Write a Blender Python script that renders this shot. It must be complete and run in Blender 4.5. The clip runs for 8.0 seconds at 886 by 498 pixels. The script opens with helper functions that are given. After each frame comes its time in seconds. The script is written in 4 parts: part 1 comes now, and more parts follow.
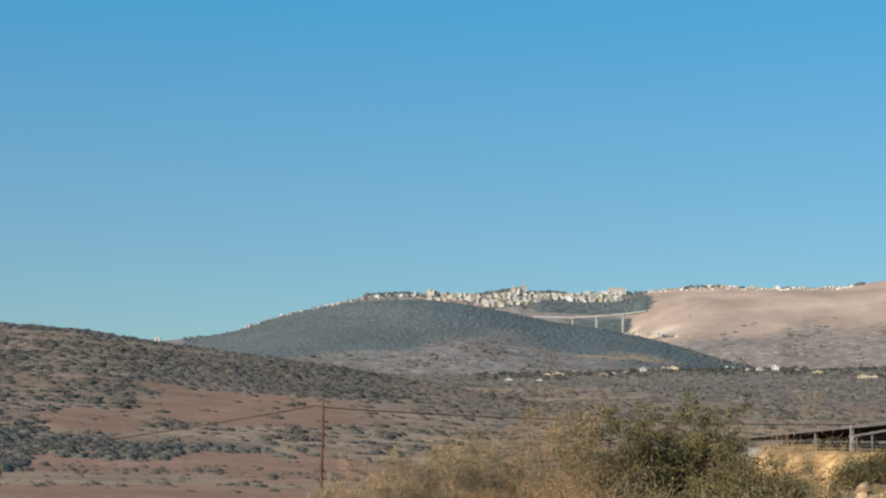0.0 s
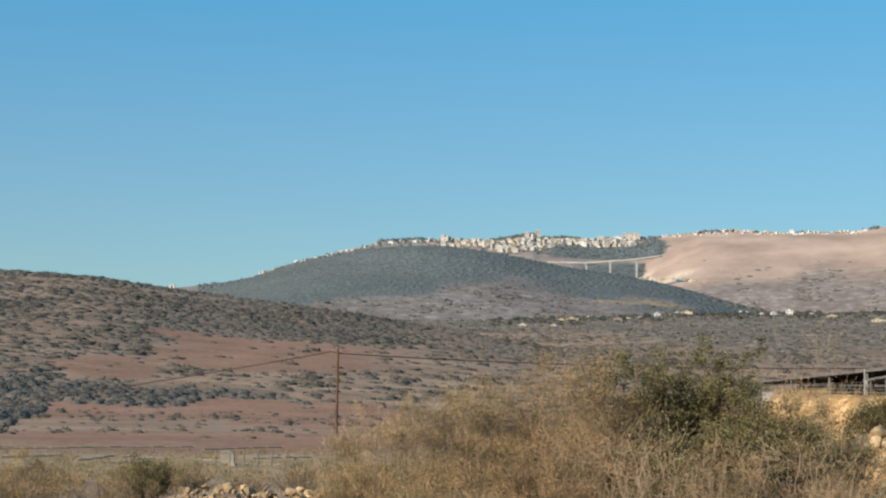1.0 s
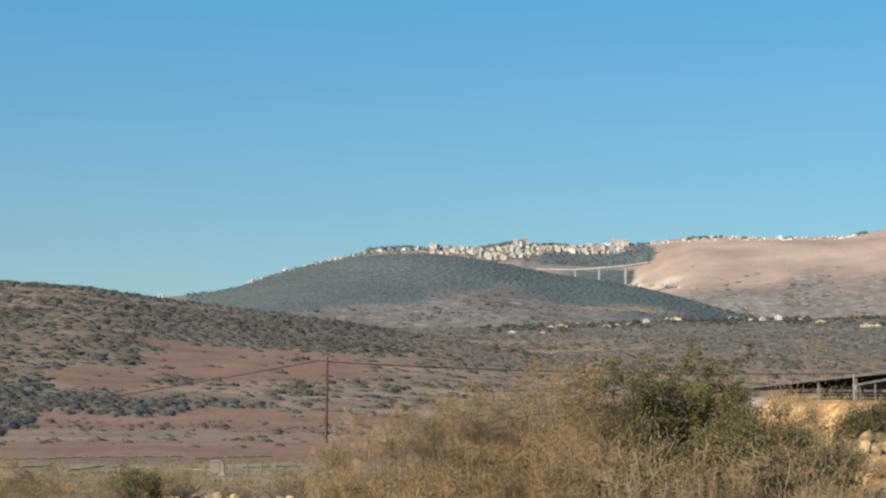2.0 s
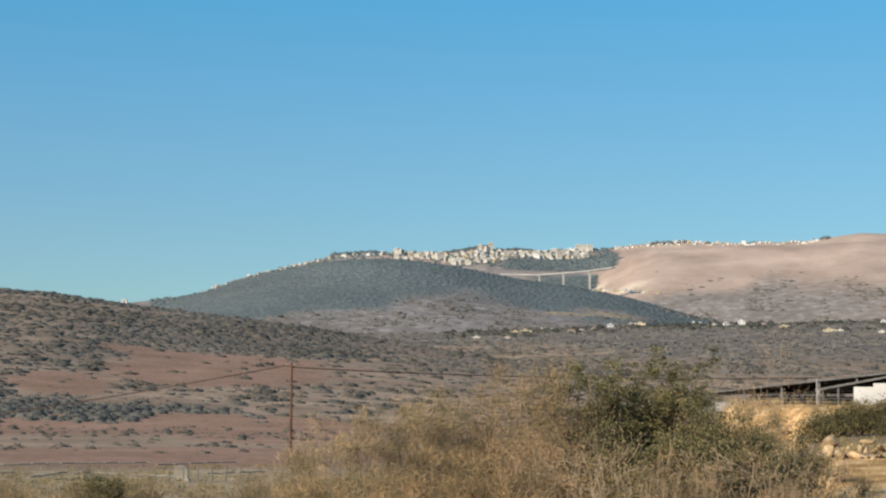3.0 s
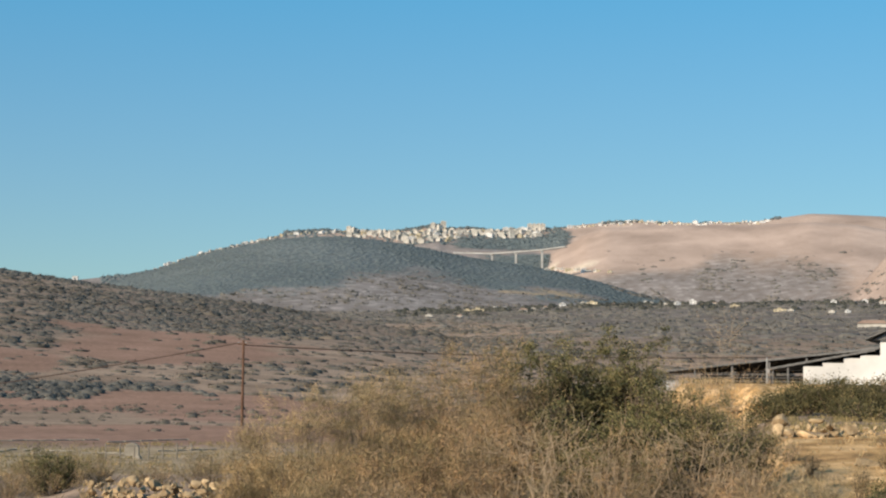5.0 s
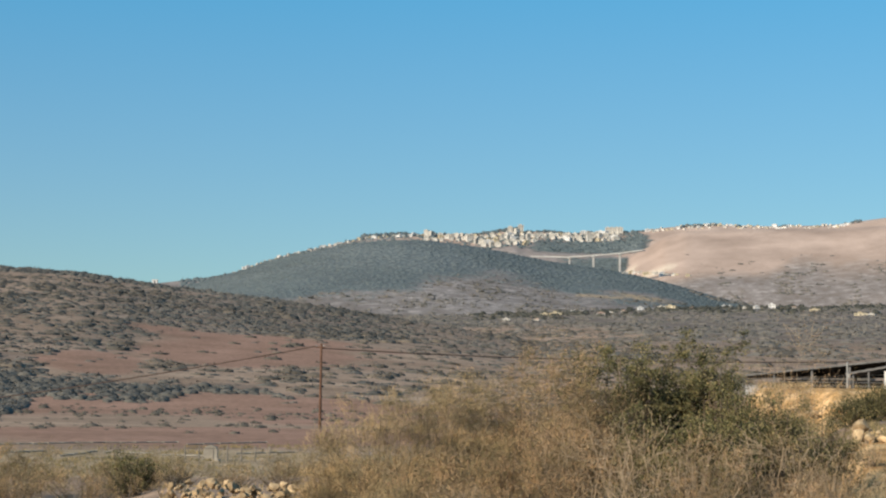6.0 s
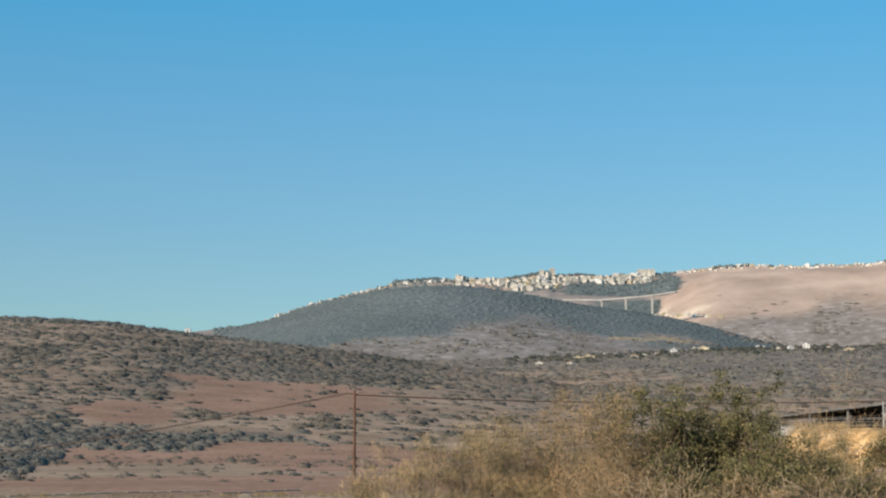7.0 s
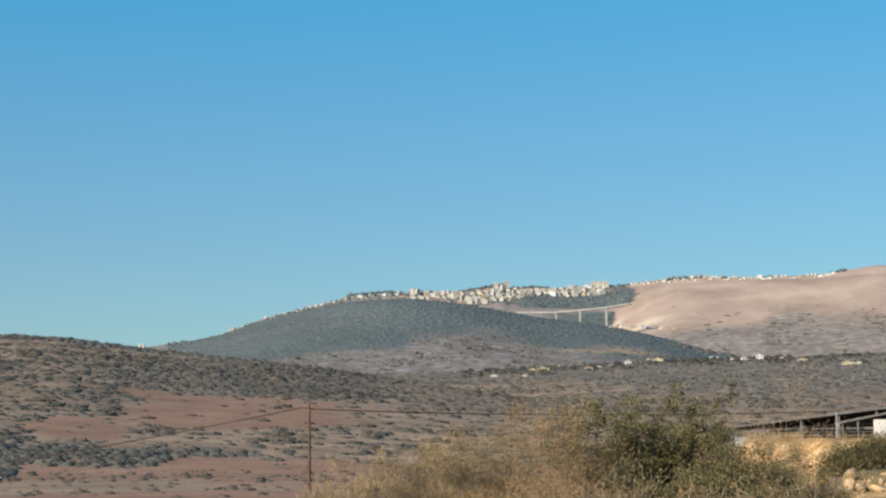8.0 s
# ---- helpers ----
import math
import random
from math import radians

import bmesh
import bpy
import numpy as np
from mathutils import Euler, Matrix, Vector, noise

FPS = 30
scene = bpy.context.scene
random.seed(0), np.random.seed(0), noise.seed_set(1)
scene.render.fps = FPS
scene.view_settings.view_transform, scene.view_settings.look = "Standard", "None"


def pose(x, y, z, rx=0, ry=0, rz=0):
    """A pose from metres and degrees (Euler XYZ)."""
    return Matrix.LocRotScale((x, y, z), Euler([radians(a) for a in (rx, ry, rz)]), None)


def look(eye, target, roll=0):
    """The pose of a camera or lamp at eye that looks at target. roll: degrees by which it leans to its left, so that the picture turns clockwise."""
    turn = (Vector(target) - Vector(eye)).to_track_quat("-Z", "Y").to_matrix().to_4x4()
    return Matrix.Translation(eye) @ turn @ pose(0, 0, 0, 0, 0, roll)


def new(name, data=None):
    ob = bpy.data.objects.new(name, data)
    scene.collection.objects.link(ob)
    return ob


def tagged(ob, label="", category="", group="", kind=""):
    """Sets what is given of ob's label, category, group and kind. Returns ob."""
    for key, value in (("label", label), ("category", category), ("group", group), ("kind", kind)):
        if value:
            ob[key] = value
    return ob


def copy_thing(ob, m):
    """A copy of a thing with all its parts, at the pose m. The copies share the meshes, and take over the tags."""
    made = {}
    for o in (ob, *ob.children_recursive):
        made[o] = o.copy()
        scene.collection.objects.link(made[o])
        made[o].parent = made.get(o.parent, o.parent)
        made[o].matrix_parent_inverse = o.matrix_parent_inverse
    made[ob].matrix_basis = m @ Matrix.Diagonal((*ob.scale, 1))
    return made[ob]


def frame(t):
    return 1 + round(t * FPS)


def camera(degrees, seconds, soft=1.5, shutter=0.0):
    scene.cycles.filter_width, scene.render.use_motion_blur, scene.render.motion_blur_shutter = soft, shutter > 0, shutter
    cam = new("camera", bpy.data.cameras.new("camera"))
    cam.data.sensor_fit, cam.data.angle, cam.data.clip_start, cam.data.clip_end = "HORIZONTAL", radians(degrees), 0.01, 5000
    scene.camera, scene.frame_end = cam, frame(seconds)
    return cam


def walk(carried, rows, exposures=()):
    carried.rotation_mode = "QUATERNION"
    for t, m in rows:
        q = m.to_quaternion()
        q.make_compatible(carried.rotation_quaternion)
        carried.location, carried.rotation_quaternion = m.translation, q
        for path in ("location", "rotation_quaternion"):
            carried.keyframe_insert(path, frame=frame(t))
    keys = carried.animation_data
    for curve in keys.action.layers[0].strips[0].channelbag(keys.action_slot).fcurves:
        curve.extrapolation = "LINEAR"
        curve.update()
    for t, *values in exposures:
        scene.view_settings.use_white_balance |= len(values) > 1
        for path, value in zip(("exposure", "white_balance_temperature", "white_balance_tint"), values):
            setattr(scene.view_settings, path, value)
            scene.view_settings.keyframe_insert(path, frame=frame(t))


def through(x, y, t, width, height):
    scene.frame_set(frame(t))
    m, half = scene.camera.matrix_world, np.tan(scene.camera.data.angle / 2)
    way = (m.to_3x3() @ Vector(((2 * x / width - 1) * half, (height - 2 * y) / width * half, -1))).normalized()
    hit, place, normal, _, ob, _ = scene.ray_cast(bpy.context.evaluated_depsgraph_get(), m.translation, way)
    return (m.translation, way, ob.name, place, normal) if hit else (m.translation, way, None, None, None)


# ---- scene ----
cam = camera(27, 8.0, soft=2.2)
# The camera stands on the verge of a hill road and is panned by hand.
walk(cam, [
    (0, pose(0.000, 0.000, 3.900, 96.267, -1.226, 1.001)),
    (0.2, pose(0.000, 0.000, 3.900, 95.286, -1.165, 1.773)),
    (0.3, pose(0.000, 0.000, 3.900, 95.090, -1.368, 1.409)),
    (0.5, pose(0.000, 0.000, 3.900, 95.257, -1.338, 1.214)),
    (0.7, pose(0.000, 0.000, 3.900, 95.257, -1.333, 1.152)),
    (0.8, pose(0.000, 0.000, 3.900, 94.884, -1.239, 1.221)),
    (1, pose(0.000, 0.000, 3.900, 94.574, -1.016, 1.450)),
    (1.2, pose(0.000, 0.000, 3.900, 94.330, -1.060, 1.599)),
    (1.3, pose(0.000, 0.000, 3.900, 94.186, -1.137, 1.767)),
    (1.5, pose(0.000, 0.000, 3.900, 94.837, -1.023, 1.785)),
    (1.7, pose(0.000, 0.000, 3.900, 94.779, -0.741, 1.385)),
    (2.8, pose(0.000, 0.000, 3.900, 94.991, -0.677, 0.724)),
    (2.9, pose(0.000, 0.000, 3.900, 94.686, -0.684, 0.415)),
    (3, pose(0.000, 0.000, 3.900, 94.991, -0.513, 0.035)),
    (3.2, pose(0.000, 0.000, 3.900, 95.361, -0.727, -0.176)),
    (3.3, pose(0.000, 0.000, 3.900, 95.119, -0.687, -0.102)),
    (3.5, pose(0.000, 0.000, 3.900, 95.009, -0.555, 0.005)),
    (3.7, pose(0.000, 0.000, 3.900, 94.845, -0.679, 0.016)),
    (3.8, pose(0.000, 0.000, 3.900, 94.449, -0.634, 0.256)),
    (4, pose(0.000, 0.000, 3.900, 94.178, -0.757, -0.039)),
    (4.2, pose(0.000, 0.000, 3.900, 93.932, -0.713, -0.061)),
    (4.3, pose(0.000, 0.000, 3.900, 94.195, -0.762, 0.037)),
    (4.4, pose(0.000, 0.000, 3.900, 94.290, -0.588, -0.030)),
    (4.5, pose(0.000, 0.000, 3.900, 94.012, -0.449, -0.867)),
    (4.6, pose(0.000, 0.000, 3.900, 93.525, -0.217, -3.573)),
    (4.7, pose(0.000, 0.000, 3.900, 93.206, -0.088, -3.758)),
    (4.8, pose(0.000, 0.000, 3.900, 93.161, -0.248, -2.541)),
    (4.9, pose(0.000, 0.000, 3.900, 93.707, -0.420, -2.070)),
    (5, pose(0.000, 0.000, 3.900, 94.336, -0.684, -1.453)),
    (5.1, pose(0.000, 0.000, 3.900, 94.348, -0.929, -0.622)),
    (5.2, pose(0.000, 0.000, 3.900, 94.480, -1.332, -0.255)),
    (6.3, pose(0.000, 0.000, 3.900, 94.409, -0.047, 1.835)),
    (6.4, pose(0.000, 0.000, 3.900, 94.898, 0.218, 2.038)),
    (6.5, pose(0.000, 0.000, 3.900, 95.005, 0.066, 2.161)),
    (6.7, pose(0.000, 0.000, 3.900, 95.023, 0.131, 1.898)),
    (6.8, pose(0.000, 0.000, 3.900, 95.173, 0.079, 1.942)),
    (7, pose(0.000, 0.000, 3.900, 95.803, -0.069, 1.993)),
    (7.2, pose(0.000, 0.000, 3.900, 96.045, 0.088, 1.522)),
    (7.3, pose(0.000, 0.000, 3.900, 96.384, -0.016, 1.268)),
    (7.5, pose(0.000, 0.000, 3.900, 96.380, -0.120, 0.987)),
    (7.7, pose(0.000, 0.000, 3.900, 96.497, 0.223, 0.991)),
    (7.8, pose(0.000, 0.000, 3.900, 96.510, 0.383, 1.006)),
    (8, pose(0.000, 0.000, 3.900, 96.209, 0.400, 0.612))
], [(0.0, 0.3, 6550, 10.5), (0.5, 0.36, 6600, 11), (1.5, 0.41, 6700, 11.5), (3.5, 0.4, 6600, 11), (4.4, 0.4, 6650, 11), (4.7, 0.4, 6800, 12), (5.1, 0.4, 6700, 11.5), (6.5, 0.4, 6600, 10.5), (8.0, 0.4, 6600, 11)])

# ---- light ----
SUN_SIDE, SUN_UP = 227.0, 25.0          # bearing (clockwise from +y) and height of the sun, degrees
world = bpy.data.worlds.new("sky")
scene.world = world
world.use_nodes = True
wn = world.node_tree
sky = wn.nodes.new("ShaderNodeTexSky")
sky.sky_type, sky.sun_disc = "NISHITA", False
sky.sun_elevation, sky.sun_rotation = radians(SUN_UP), radians(SUN_SIDE)
sky.altitude, sky.air_density, sky.dust_density, sky.ozone_density = 300, 1.0, 0.1, 4.0
wn.nodes["Background"].inputs["Strength"].default_value = 0.087
tint = wn.nodes.new("ShaderNodeMix")
tint.data_type, tint.blend_type = "RGBA", "MULTIPLY"
tint.inputs[0].default_value, tint.inputs[7].default_value = 1.0, (0.575, 0.995, 0.985, 1)
wn.links.new(sky.outputs[0], tint.inputs[6])
even = wn.nodes.new("ShaderNodeMix")     # thin haze, whiter towards the horizon
even.data_type = "RGBA"
even.inputs[0].default_value = 0.4
place, axes, haze = wn.nodes.new("ShaderNodeTexCoord"), wn.nodes.new("ShaderNodeSeparateXYZ"), wn.nodes.new("ShaderNodeValToRGB")
wn.links.new(place.outputs["Generated"], axes.inputs[0])
wn.links.new(axes.outputs["Z"], haze.inputs["Fac"])
for stop, (at, tone) in zip(haze.color_ramp.elements, ((0.05, (3.2, 2.95, 3.7, 1)), (0.235, (0.35, 3.8, 7.2, 1)))):
    stop.position, stop.color = at, tone
wn.links.new(haze.outputs["Color"], even.inputs[7])
wn.links.new(tint.outputs[2], even.inputs[6])
wn.links.new(even.outputs[2], wn.nodes["Background"].inputs["Color"])
sun = new("sun", bpy.data.lights.new("sun", "SUN"))
sun.data.energy, sun.data.angle, sun.data.color = 5.0, radians(0.6), (1.0, 0.86, 0.68)
sun.matrix_world = look((math.sin(radians(SUN_SIDE)) * 90, math.cos(radians(SUN_SIDE)) * 90, 90 * math.tan(radians(SUN_UP))), (0, 0, 0))


# ---- materials ----
def material(name, rough=0.9):
    m = bpy.data.materials.new(name)
    m.use_nodes = True
    b = m.node_tree.nodes["Principled BSDF"]
    b.inputs["Roughness"].default_value = rough
    b.inputs["Specular IOR Level"].default_value = 0.12
    return m, m.node_tree.nodes, m.node_tree.links, b


def ramp(nodes, links, fac, stops):
    r = nodes.new("ShaderNodeValToRGB")
    while len(r.color_ramp.elements) < len(stops):
        r.color_ramp.elements.new(0.5)
    for e, (p, c) in zip(r.color_ramp.elements, stops):
        e.position, e.color = p, (*c, 1)
    links.new(fac, r.inputs["Fac"])
    return r.outputs["Color"]


def noise_node(nodes, links, scale, detail=4.0, space="Object", rough=0.6):
    c, n = nodes.new("ShaderNodeTexCoord"), nodes.new("ShaderNodeTexNoise")
    n.inputs["Scale"].default_value, n.inputs["Detail"].default_value = scale, detail
    n.inputs["Roughness"].default_value = rough
    links.new(c.outputs[space], n.inputs["Vector"])
    return n.outputs["Fac"]


def mix(nodes, links, fac, a, b, kind="MIX"):
    m = nodes.new("ShaderNodeMix")
    m.data_type, m.blend_type = "RGBA", kind
    for key, value in ((0, fac), (6, a), (7, b)):
        if isinstance(value, (int, float)):
            m.inputs[key].default_value = value
        elif isinstance(value, tuple):
            m.inputs[key].default_value = (*value, 1)
        else:
            links.new(value, m.inputs[key])
    return m.outputs[2]


def bump(nodes, links, bsdf, height, strength, distance):
    n = nodes.new("ShaderNodeBump")
    n.inputs["Strength"].default_value, n.inputs["Distance"].default_value = strength, distance
    links.new(height, n.inputs["Height"])
    links.new(n.outputs["Normal"], bsdf.inputs["Normal"])


def surface(name, dark, light, scale, rough=0.9, relief=0.0, depth=0.02, wide=None, metal=0.0, each=0.0):
    """Colour that wanders between two tones at two scales, with relief; each: how far single pieces differ."""
    m, nodes, links, b = material(name, rough)
    fine = noise_node(nodes, links, scale, 6.0)
    broad = noise_node(nodes, links, wide or scale * 0.13, 3.0)
    col = ramp(nodes, links, fine, [(0.3, dark), (0.7, light)])
    shade = ramp(nodes, links, broad, [(0.3, (0.7, 0.7, 0.7)), (0.7, (1.15, 1.15, 1.15))])
    col = mix(nodes, links, 1.0, col, shade, "MULTIPLY")
    if each:
        info = nodes.new("ShaderNodeObjectInfo")
        tone = ramp(nodes, links, info.outputs["Random"], [(0.0, (1 - each,) * 3), (1.0, (1 + each,) * 3)])
        col = mix(nodes, links, 1.0, col, tone, "MULTIPLY")
    links.new(col, b.inputs["Base Color"])
    b.inputs["Metallic"].default_value = metal
    if relief:
        bump(nodes, links, b, fine, relief, depth)
    return m


def foliage(name, tones, scale=0.0, through=0.1, uneven=1.0):
    """Leaf colours that differ from leaf to leaf and, over the plant, from patch to patch."""
    m, nodes, links, b = material(name, 0.75)
    geo = nodes.new("ShaderNodeNewGeometry")
    col = ramp(nodes, links, geo.outputs["Random Per Island"], [(i / max(1, len(tones) - 1), c) for i, c in enumerate(tones)])
    if scale:
        patch = noise_node(nodes, links, scale, 3.0)
        col = mix(nodes, links, 1.0, col, ramp(nodes, links, patch, [(0.34, (1 - 0.58 * uneven, 1 - 0.54 * uneven, 1 - 0.58 * uneven)), (0.5, (0.95, 0.95, 0.92)), (0.66, (1 + 0.55 * uneven, 1 + 0.4 * uneven, 1 + 0.25 * uneven))]), "MULTIPLY")
    links.new(col, b.inputs["Base Color"])
    if through:
        t, add = nodes.new("ShaderNodeBsdfTranslucent"), nodes.new("ShaderNodeMixShader")
        links.new(col, t.inputs["Color"])
        add.inputs["Fac"].default_value = through
        links.new(b.outputs[0], add.inputs[1])
        links.new(t.outputs[0], add.inputs[2])
        links.new(add.outputs[0], nodes["Material Output"].inputs["Surface"])
    return m


def ground_material():
    """Dry grass, with red soil, grey litter, bare slopes and pale stubble where the land's own weights say so."""
    m, nodes, links, b = material("ground", 1.0)
    b.inputs["Specular IOR Level"].default_value = 0.0
    geo = nodes.new("ShaderNodeTexCoord")
    fine = noise_node(nodes, links, 0.9, 8.0)
    mid = noise_node(nodes, links, 0.06, 6.0)
    broad = noise_node(nodes, links, 0.008, 5.0)
    clod = noise_node(nodes, links, 0.45, 6.0)
    col = ramp(nodes, links, mid, [(0.3, (0.215, 0.162, 0.122)), (0.5, (0.292, 0.222, 0.168)), (0.7, (0.375, 0.292, 0.222))])
    layers = (("red", mid, [(0.3, (0.23, 0.146, 0.109)), (0.7, (0.328, 0.217, 0.167))]),
              ("grey", mid, [(0.3, (0.15, 0.122, 0.10)), (0.7, (0.26, 0.205, 0.165))]),
              ("heath", mid, [(0.3, (0.10, 0.095, 0.09)), (0.52, (0.145, 0.134, 0.124)), (0.68, (0.29, 0.252, 0.218))]),
              ("bare", broad, [(0.3, (0.355, 0.28, 0.232)), (0.7, (0.445, 0.353, 0.295))]),
              # far grey scrub ground, with haze put into its lighter, greyer tones
              ("hazed_scrub", mid, [(0.32, (0.152, 0.149, 0.147)), (0.5, (0.2, 0.192, 0.187)), (0.68, (0.335, 0.31, 0.292))]),
              # wooded ground: blued in its base colour to stand for haze
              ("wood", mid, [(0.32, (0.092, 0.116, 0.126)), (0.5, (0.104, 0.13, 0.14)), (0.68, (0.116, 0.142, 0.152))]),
              ("chalk", clod, [(0.3, (0.42, 0.36, 0.28)), (0.7, (0.64, 0.57, 0.46))]),
              ("pale", clod, [(0.3, (0.25, 0.195, 0.125)), (0.7, (0.40, 0.325, 0.225))]),
              ("earth", clod, [(0.32, (0.24, 0.15, 0.075)), (0.48, (0.45, 0.285, 0.125)), (0.66, (0.60, 0.425, 0.23))]))
    for name, pattern, stops in layers:
        a = nodes.new("ShaderNodeAttribute")
        a.attribute_name = name
        w = nodes.new("ShaderNodeMath")
        w.operation = "MULTIPLY_ADD"
        links.new(mid, w.inputs[0])
        w.inputs[1].default_value = 1.2
        w.inputs[2].default_value = -0.6
        s = nodes.new("ShaderNodeMath")
        s.operation, s.use_clamp = "ADD", True
        links.new(a.outputs["Fac"], s.inputs[0])
        gate = nodes.new("ShaderNodeMath")
        gate.operation, gate.use_clamp = "MULTIPLY", True
        links.new(w.outputs[0], s.inputs[1])
        links.new(s.outputs[0], gate.inputs[0])
        k = nodes.new("ShaderNodeMath")
        k.operation, k.use_clamp = "MULTIPLY", True
        links.new(a.outputs["Fac"], k.inputs[0])
        k.inputs[1].default_value = 4.0
        links.new(k.outputs[0], gate.inputs[1])
        col = mix(nodes, links, gate.outputs[0], col, ramp(nodes, links, pattern, stops))
    tone = ramp(nodes, links, fine, [(0.3, (0.735, 0.71, 0.70)), (0.7, (1.24, 1.18, 1.17))])
    col = mix(nodes, links, 1.0, col, tone, "MULTIPLY")
    col = mix(nodes, links, 1.0, col, ramp(nodes, links, broad, [(0.3, (0.85, 0.85, 0.85)), (0.7, (1.12, 1.12, 1.12))]), "MULTIPLY")
    links.new(col, b.inputs["Base Color"])
    bump(nodes, links, b, fine, 0.6, 0.25)
    return m


GROUND = ground_material()
SCRUB = foliage("scrub", [(0.083, 0.082, 0.078), (0.102, 0.1, 0.094), (0.13, 0.123, 0.111)], 0.02, 0.0, 0.35)
HEATH = foliage("heath", [(0.104, 0.099, 0.092), (0.124, 0.117, 0.108), (0.155, 0.144, 0.129)], 0.02, 0.0, 0.35)
BROWN_SCRUB = foliage("brown_scrub", [(0.08, 0.073, 0.064), (0.102, 0.092, 0.08), (0.13, 0.114, 0.095)], 0.05, 0.0, 0.4)
# far pines carry the blue of distance haze in their base colour
HAZED_PINE = foliage("pine", [(0.093, 0.117, 0.128), (0.102, 0.127, 0.137), (0.112, 0.137, 0.146)], 0.004, 0.0, 0.2)
GREEN = foliage("green_leaf", [(0.072, 0.072, 0.034), (0.127, 0.121, 0.057), (0.215, 0.193, 0.1)], 1.7, 0.07, 1.1)
OLIVE = foliage("olive_leaf", [(0.165, 0.136, 0.07), (0.22, 0.178, 0.092), (0.29, 0.232, 0.122)], 1.3, 0.08, 1.1)
HEDGE = foliage("hedge_leaf", [(0.075, 0.07, 0.033), (0.105, 0.095, 0.046), (0.145, 0.125, 0.062)], 0.5)
GARDEN = foliage("garden_leaf", [(0.055, 0.058, 0.052), (0.07, 0.072, 0.063), (0.09, 0.088, 0.074)], 0.05, 0.0, 0.5)
RUSSET = foliage("russet_twig", [(0.265, 0.178, 0.107), (0.35, 0.24, 0.143), (0.44, 0.312, 0.186)], 1.2, 0.1, 1.1)
STRAW = foliage("dry_twig", [(0.285, 0.211, 0.119), (0.37, 0.279, 0.16), (0.45, 0.349, 0.206)], 1.2, 0.1, 1.1)
BARK = surface("bark", (0.09, 0.065, 0.045), (0.20, 0.155, 0.11), 6, 0.95, 0.6)
PALE_BARK = surface("pale_bark", (0.24, 0.18, 0.12), (0.43, 0.335, 0.23), 6, 0.9, 0.5)
POLE_WOOD = surface("weathered_wood", (0.08, 0.045, 0.03), (0.16, 0.09, 0.06), 5, 0.9, 0.4)
WIRE = surface("wire", (0.05, 0.035, 0.03), (0.09, 0.06, 0.05), 3, 0.6)
STONE = surface("limestone", (0.22, 0.15, 0.085), (0.54, 0.41, 0.25), 2.5, 0.95, 0.8, 0.05, None, 0, 0.35)
WHITE = surface("white_render", (0.74, 0.73, 0.69), (0.82, 0.81, 0.78), 0.8, 0.85, 0.1)
WHITE_FAR = surface("white_plaster", (0.54, 0.535, 0.52), (0.68, 0.675, 0.66), 0.25, 0.9, 0, 0.02, 0.05, 0, 0.12)
SHEET = surface("roof_sheet", (0.55, 0.54, 0.52), (0.74, 0.73, 0.70), 0.6, 0.5, 0.1)
STEEL = surface("grey_steel", (0.12, 0.12, 0.115), (0.22, 0.21, 0.20), 2, 0.6, 0.1)
# near-black, so that the shed's inside reads as deep shade
DARK = surface("shaded_dark", (0.012, 0.012, 0.012), (0.03, 0.028, 0.026), 1, 0.9, 0.1)
PLASTER = surface("cream_plaster", (0.40, 0.38, 0.34), (0.57, 0.545, 0.495), 0.25, 0.9, 0, 0.02, 0.05, 0, 0.2)
OCHRE = surface("ochre_plaster", (0.36, 0.31, 0.22), (0.50, 0.44, 0.32), 0.25, 0.9, 0, 0.02, 0.05, 0, 0.15)
TILE = surface("roof_tile", (0.30, 0.20, 0.15), (0.42, 0.29, 0.22), 1.0, 0.9, 0, 0.02, 0.05, 0, 0.2)
OLD_WOOD = surface("grey_wood", (0.16, 0.14, 0.115), (0.28, 0.25, 0.21), 3, 0.9)
CONCRETE = surface("concrete", (0.30, 0.30, 0.295), (0.40, 0.40, 0.39), 0.3, 0.9)
GLASS = surface("window_glass", (0.03, 0.035, 0.04), (0.05, 0.055, 0.06), 1, 0.15)


# ---- mesh helpers ----
def part(name, bm, mat, parent=None, label=""):
    me = bpy.data.meshes.new(name)
    if isinstance(bm, tuple):
        me.from_pydata(*bm)
    else:
        bm.to_mesh(me)
        bm.free()
    me.materials.append(mat)
    ob = new(name, me)
    ob.parent = parent
    return tagged(ob, label)


def thing(name, m, label, category, group="", kind=""):
    ob = new(name)
    ob.empty_display_size = 0.2
    ob.matrix_world = m
    return tagged(ob, label, category, group, kind)


def box(bm, x0, y0, z0, x1, y1, z1, bevel=0.0):
    r = bmesh.ops.create_cube(bm, size=1)
    for v in r["verts"]:
        v.co = Vector(((x0 + x1) / 2 + v.co.x * (x1 - x0), (y0 + y1) / 2 + v.co.y * (y1 - y0), (z0 + z1) / 2 + v.co.z * (z1 - z0)))
    if bevel:
        edges = list({e for v in r["verts"] for e in v.link_edges})
        bmesh.ops.bevel(bm, geom=edges, offset=bevel, segments=1, affect="EDGES")
    return bm


def block(x0, y0, z0, x1, y1, z1, bevel=0.0):
    return box(bmesh.new(), x0, y0, z0, x1, y1, z1, bevel)


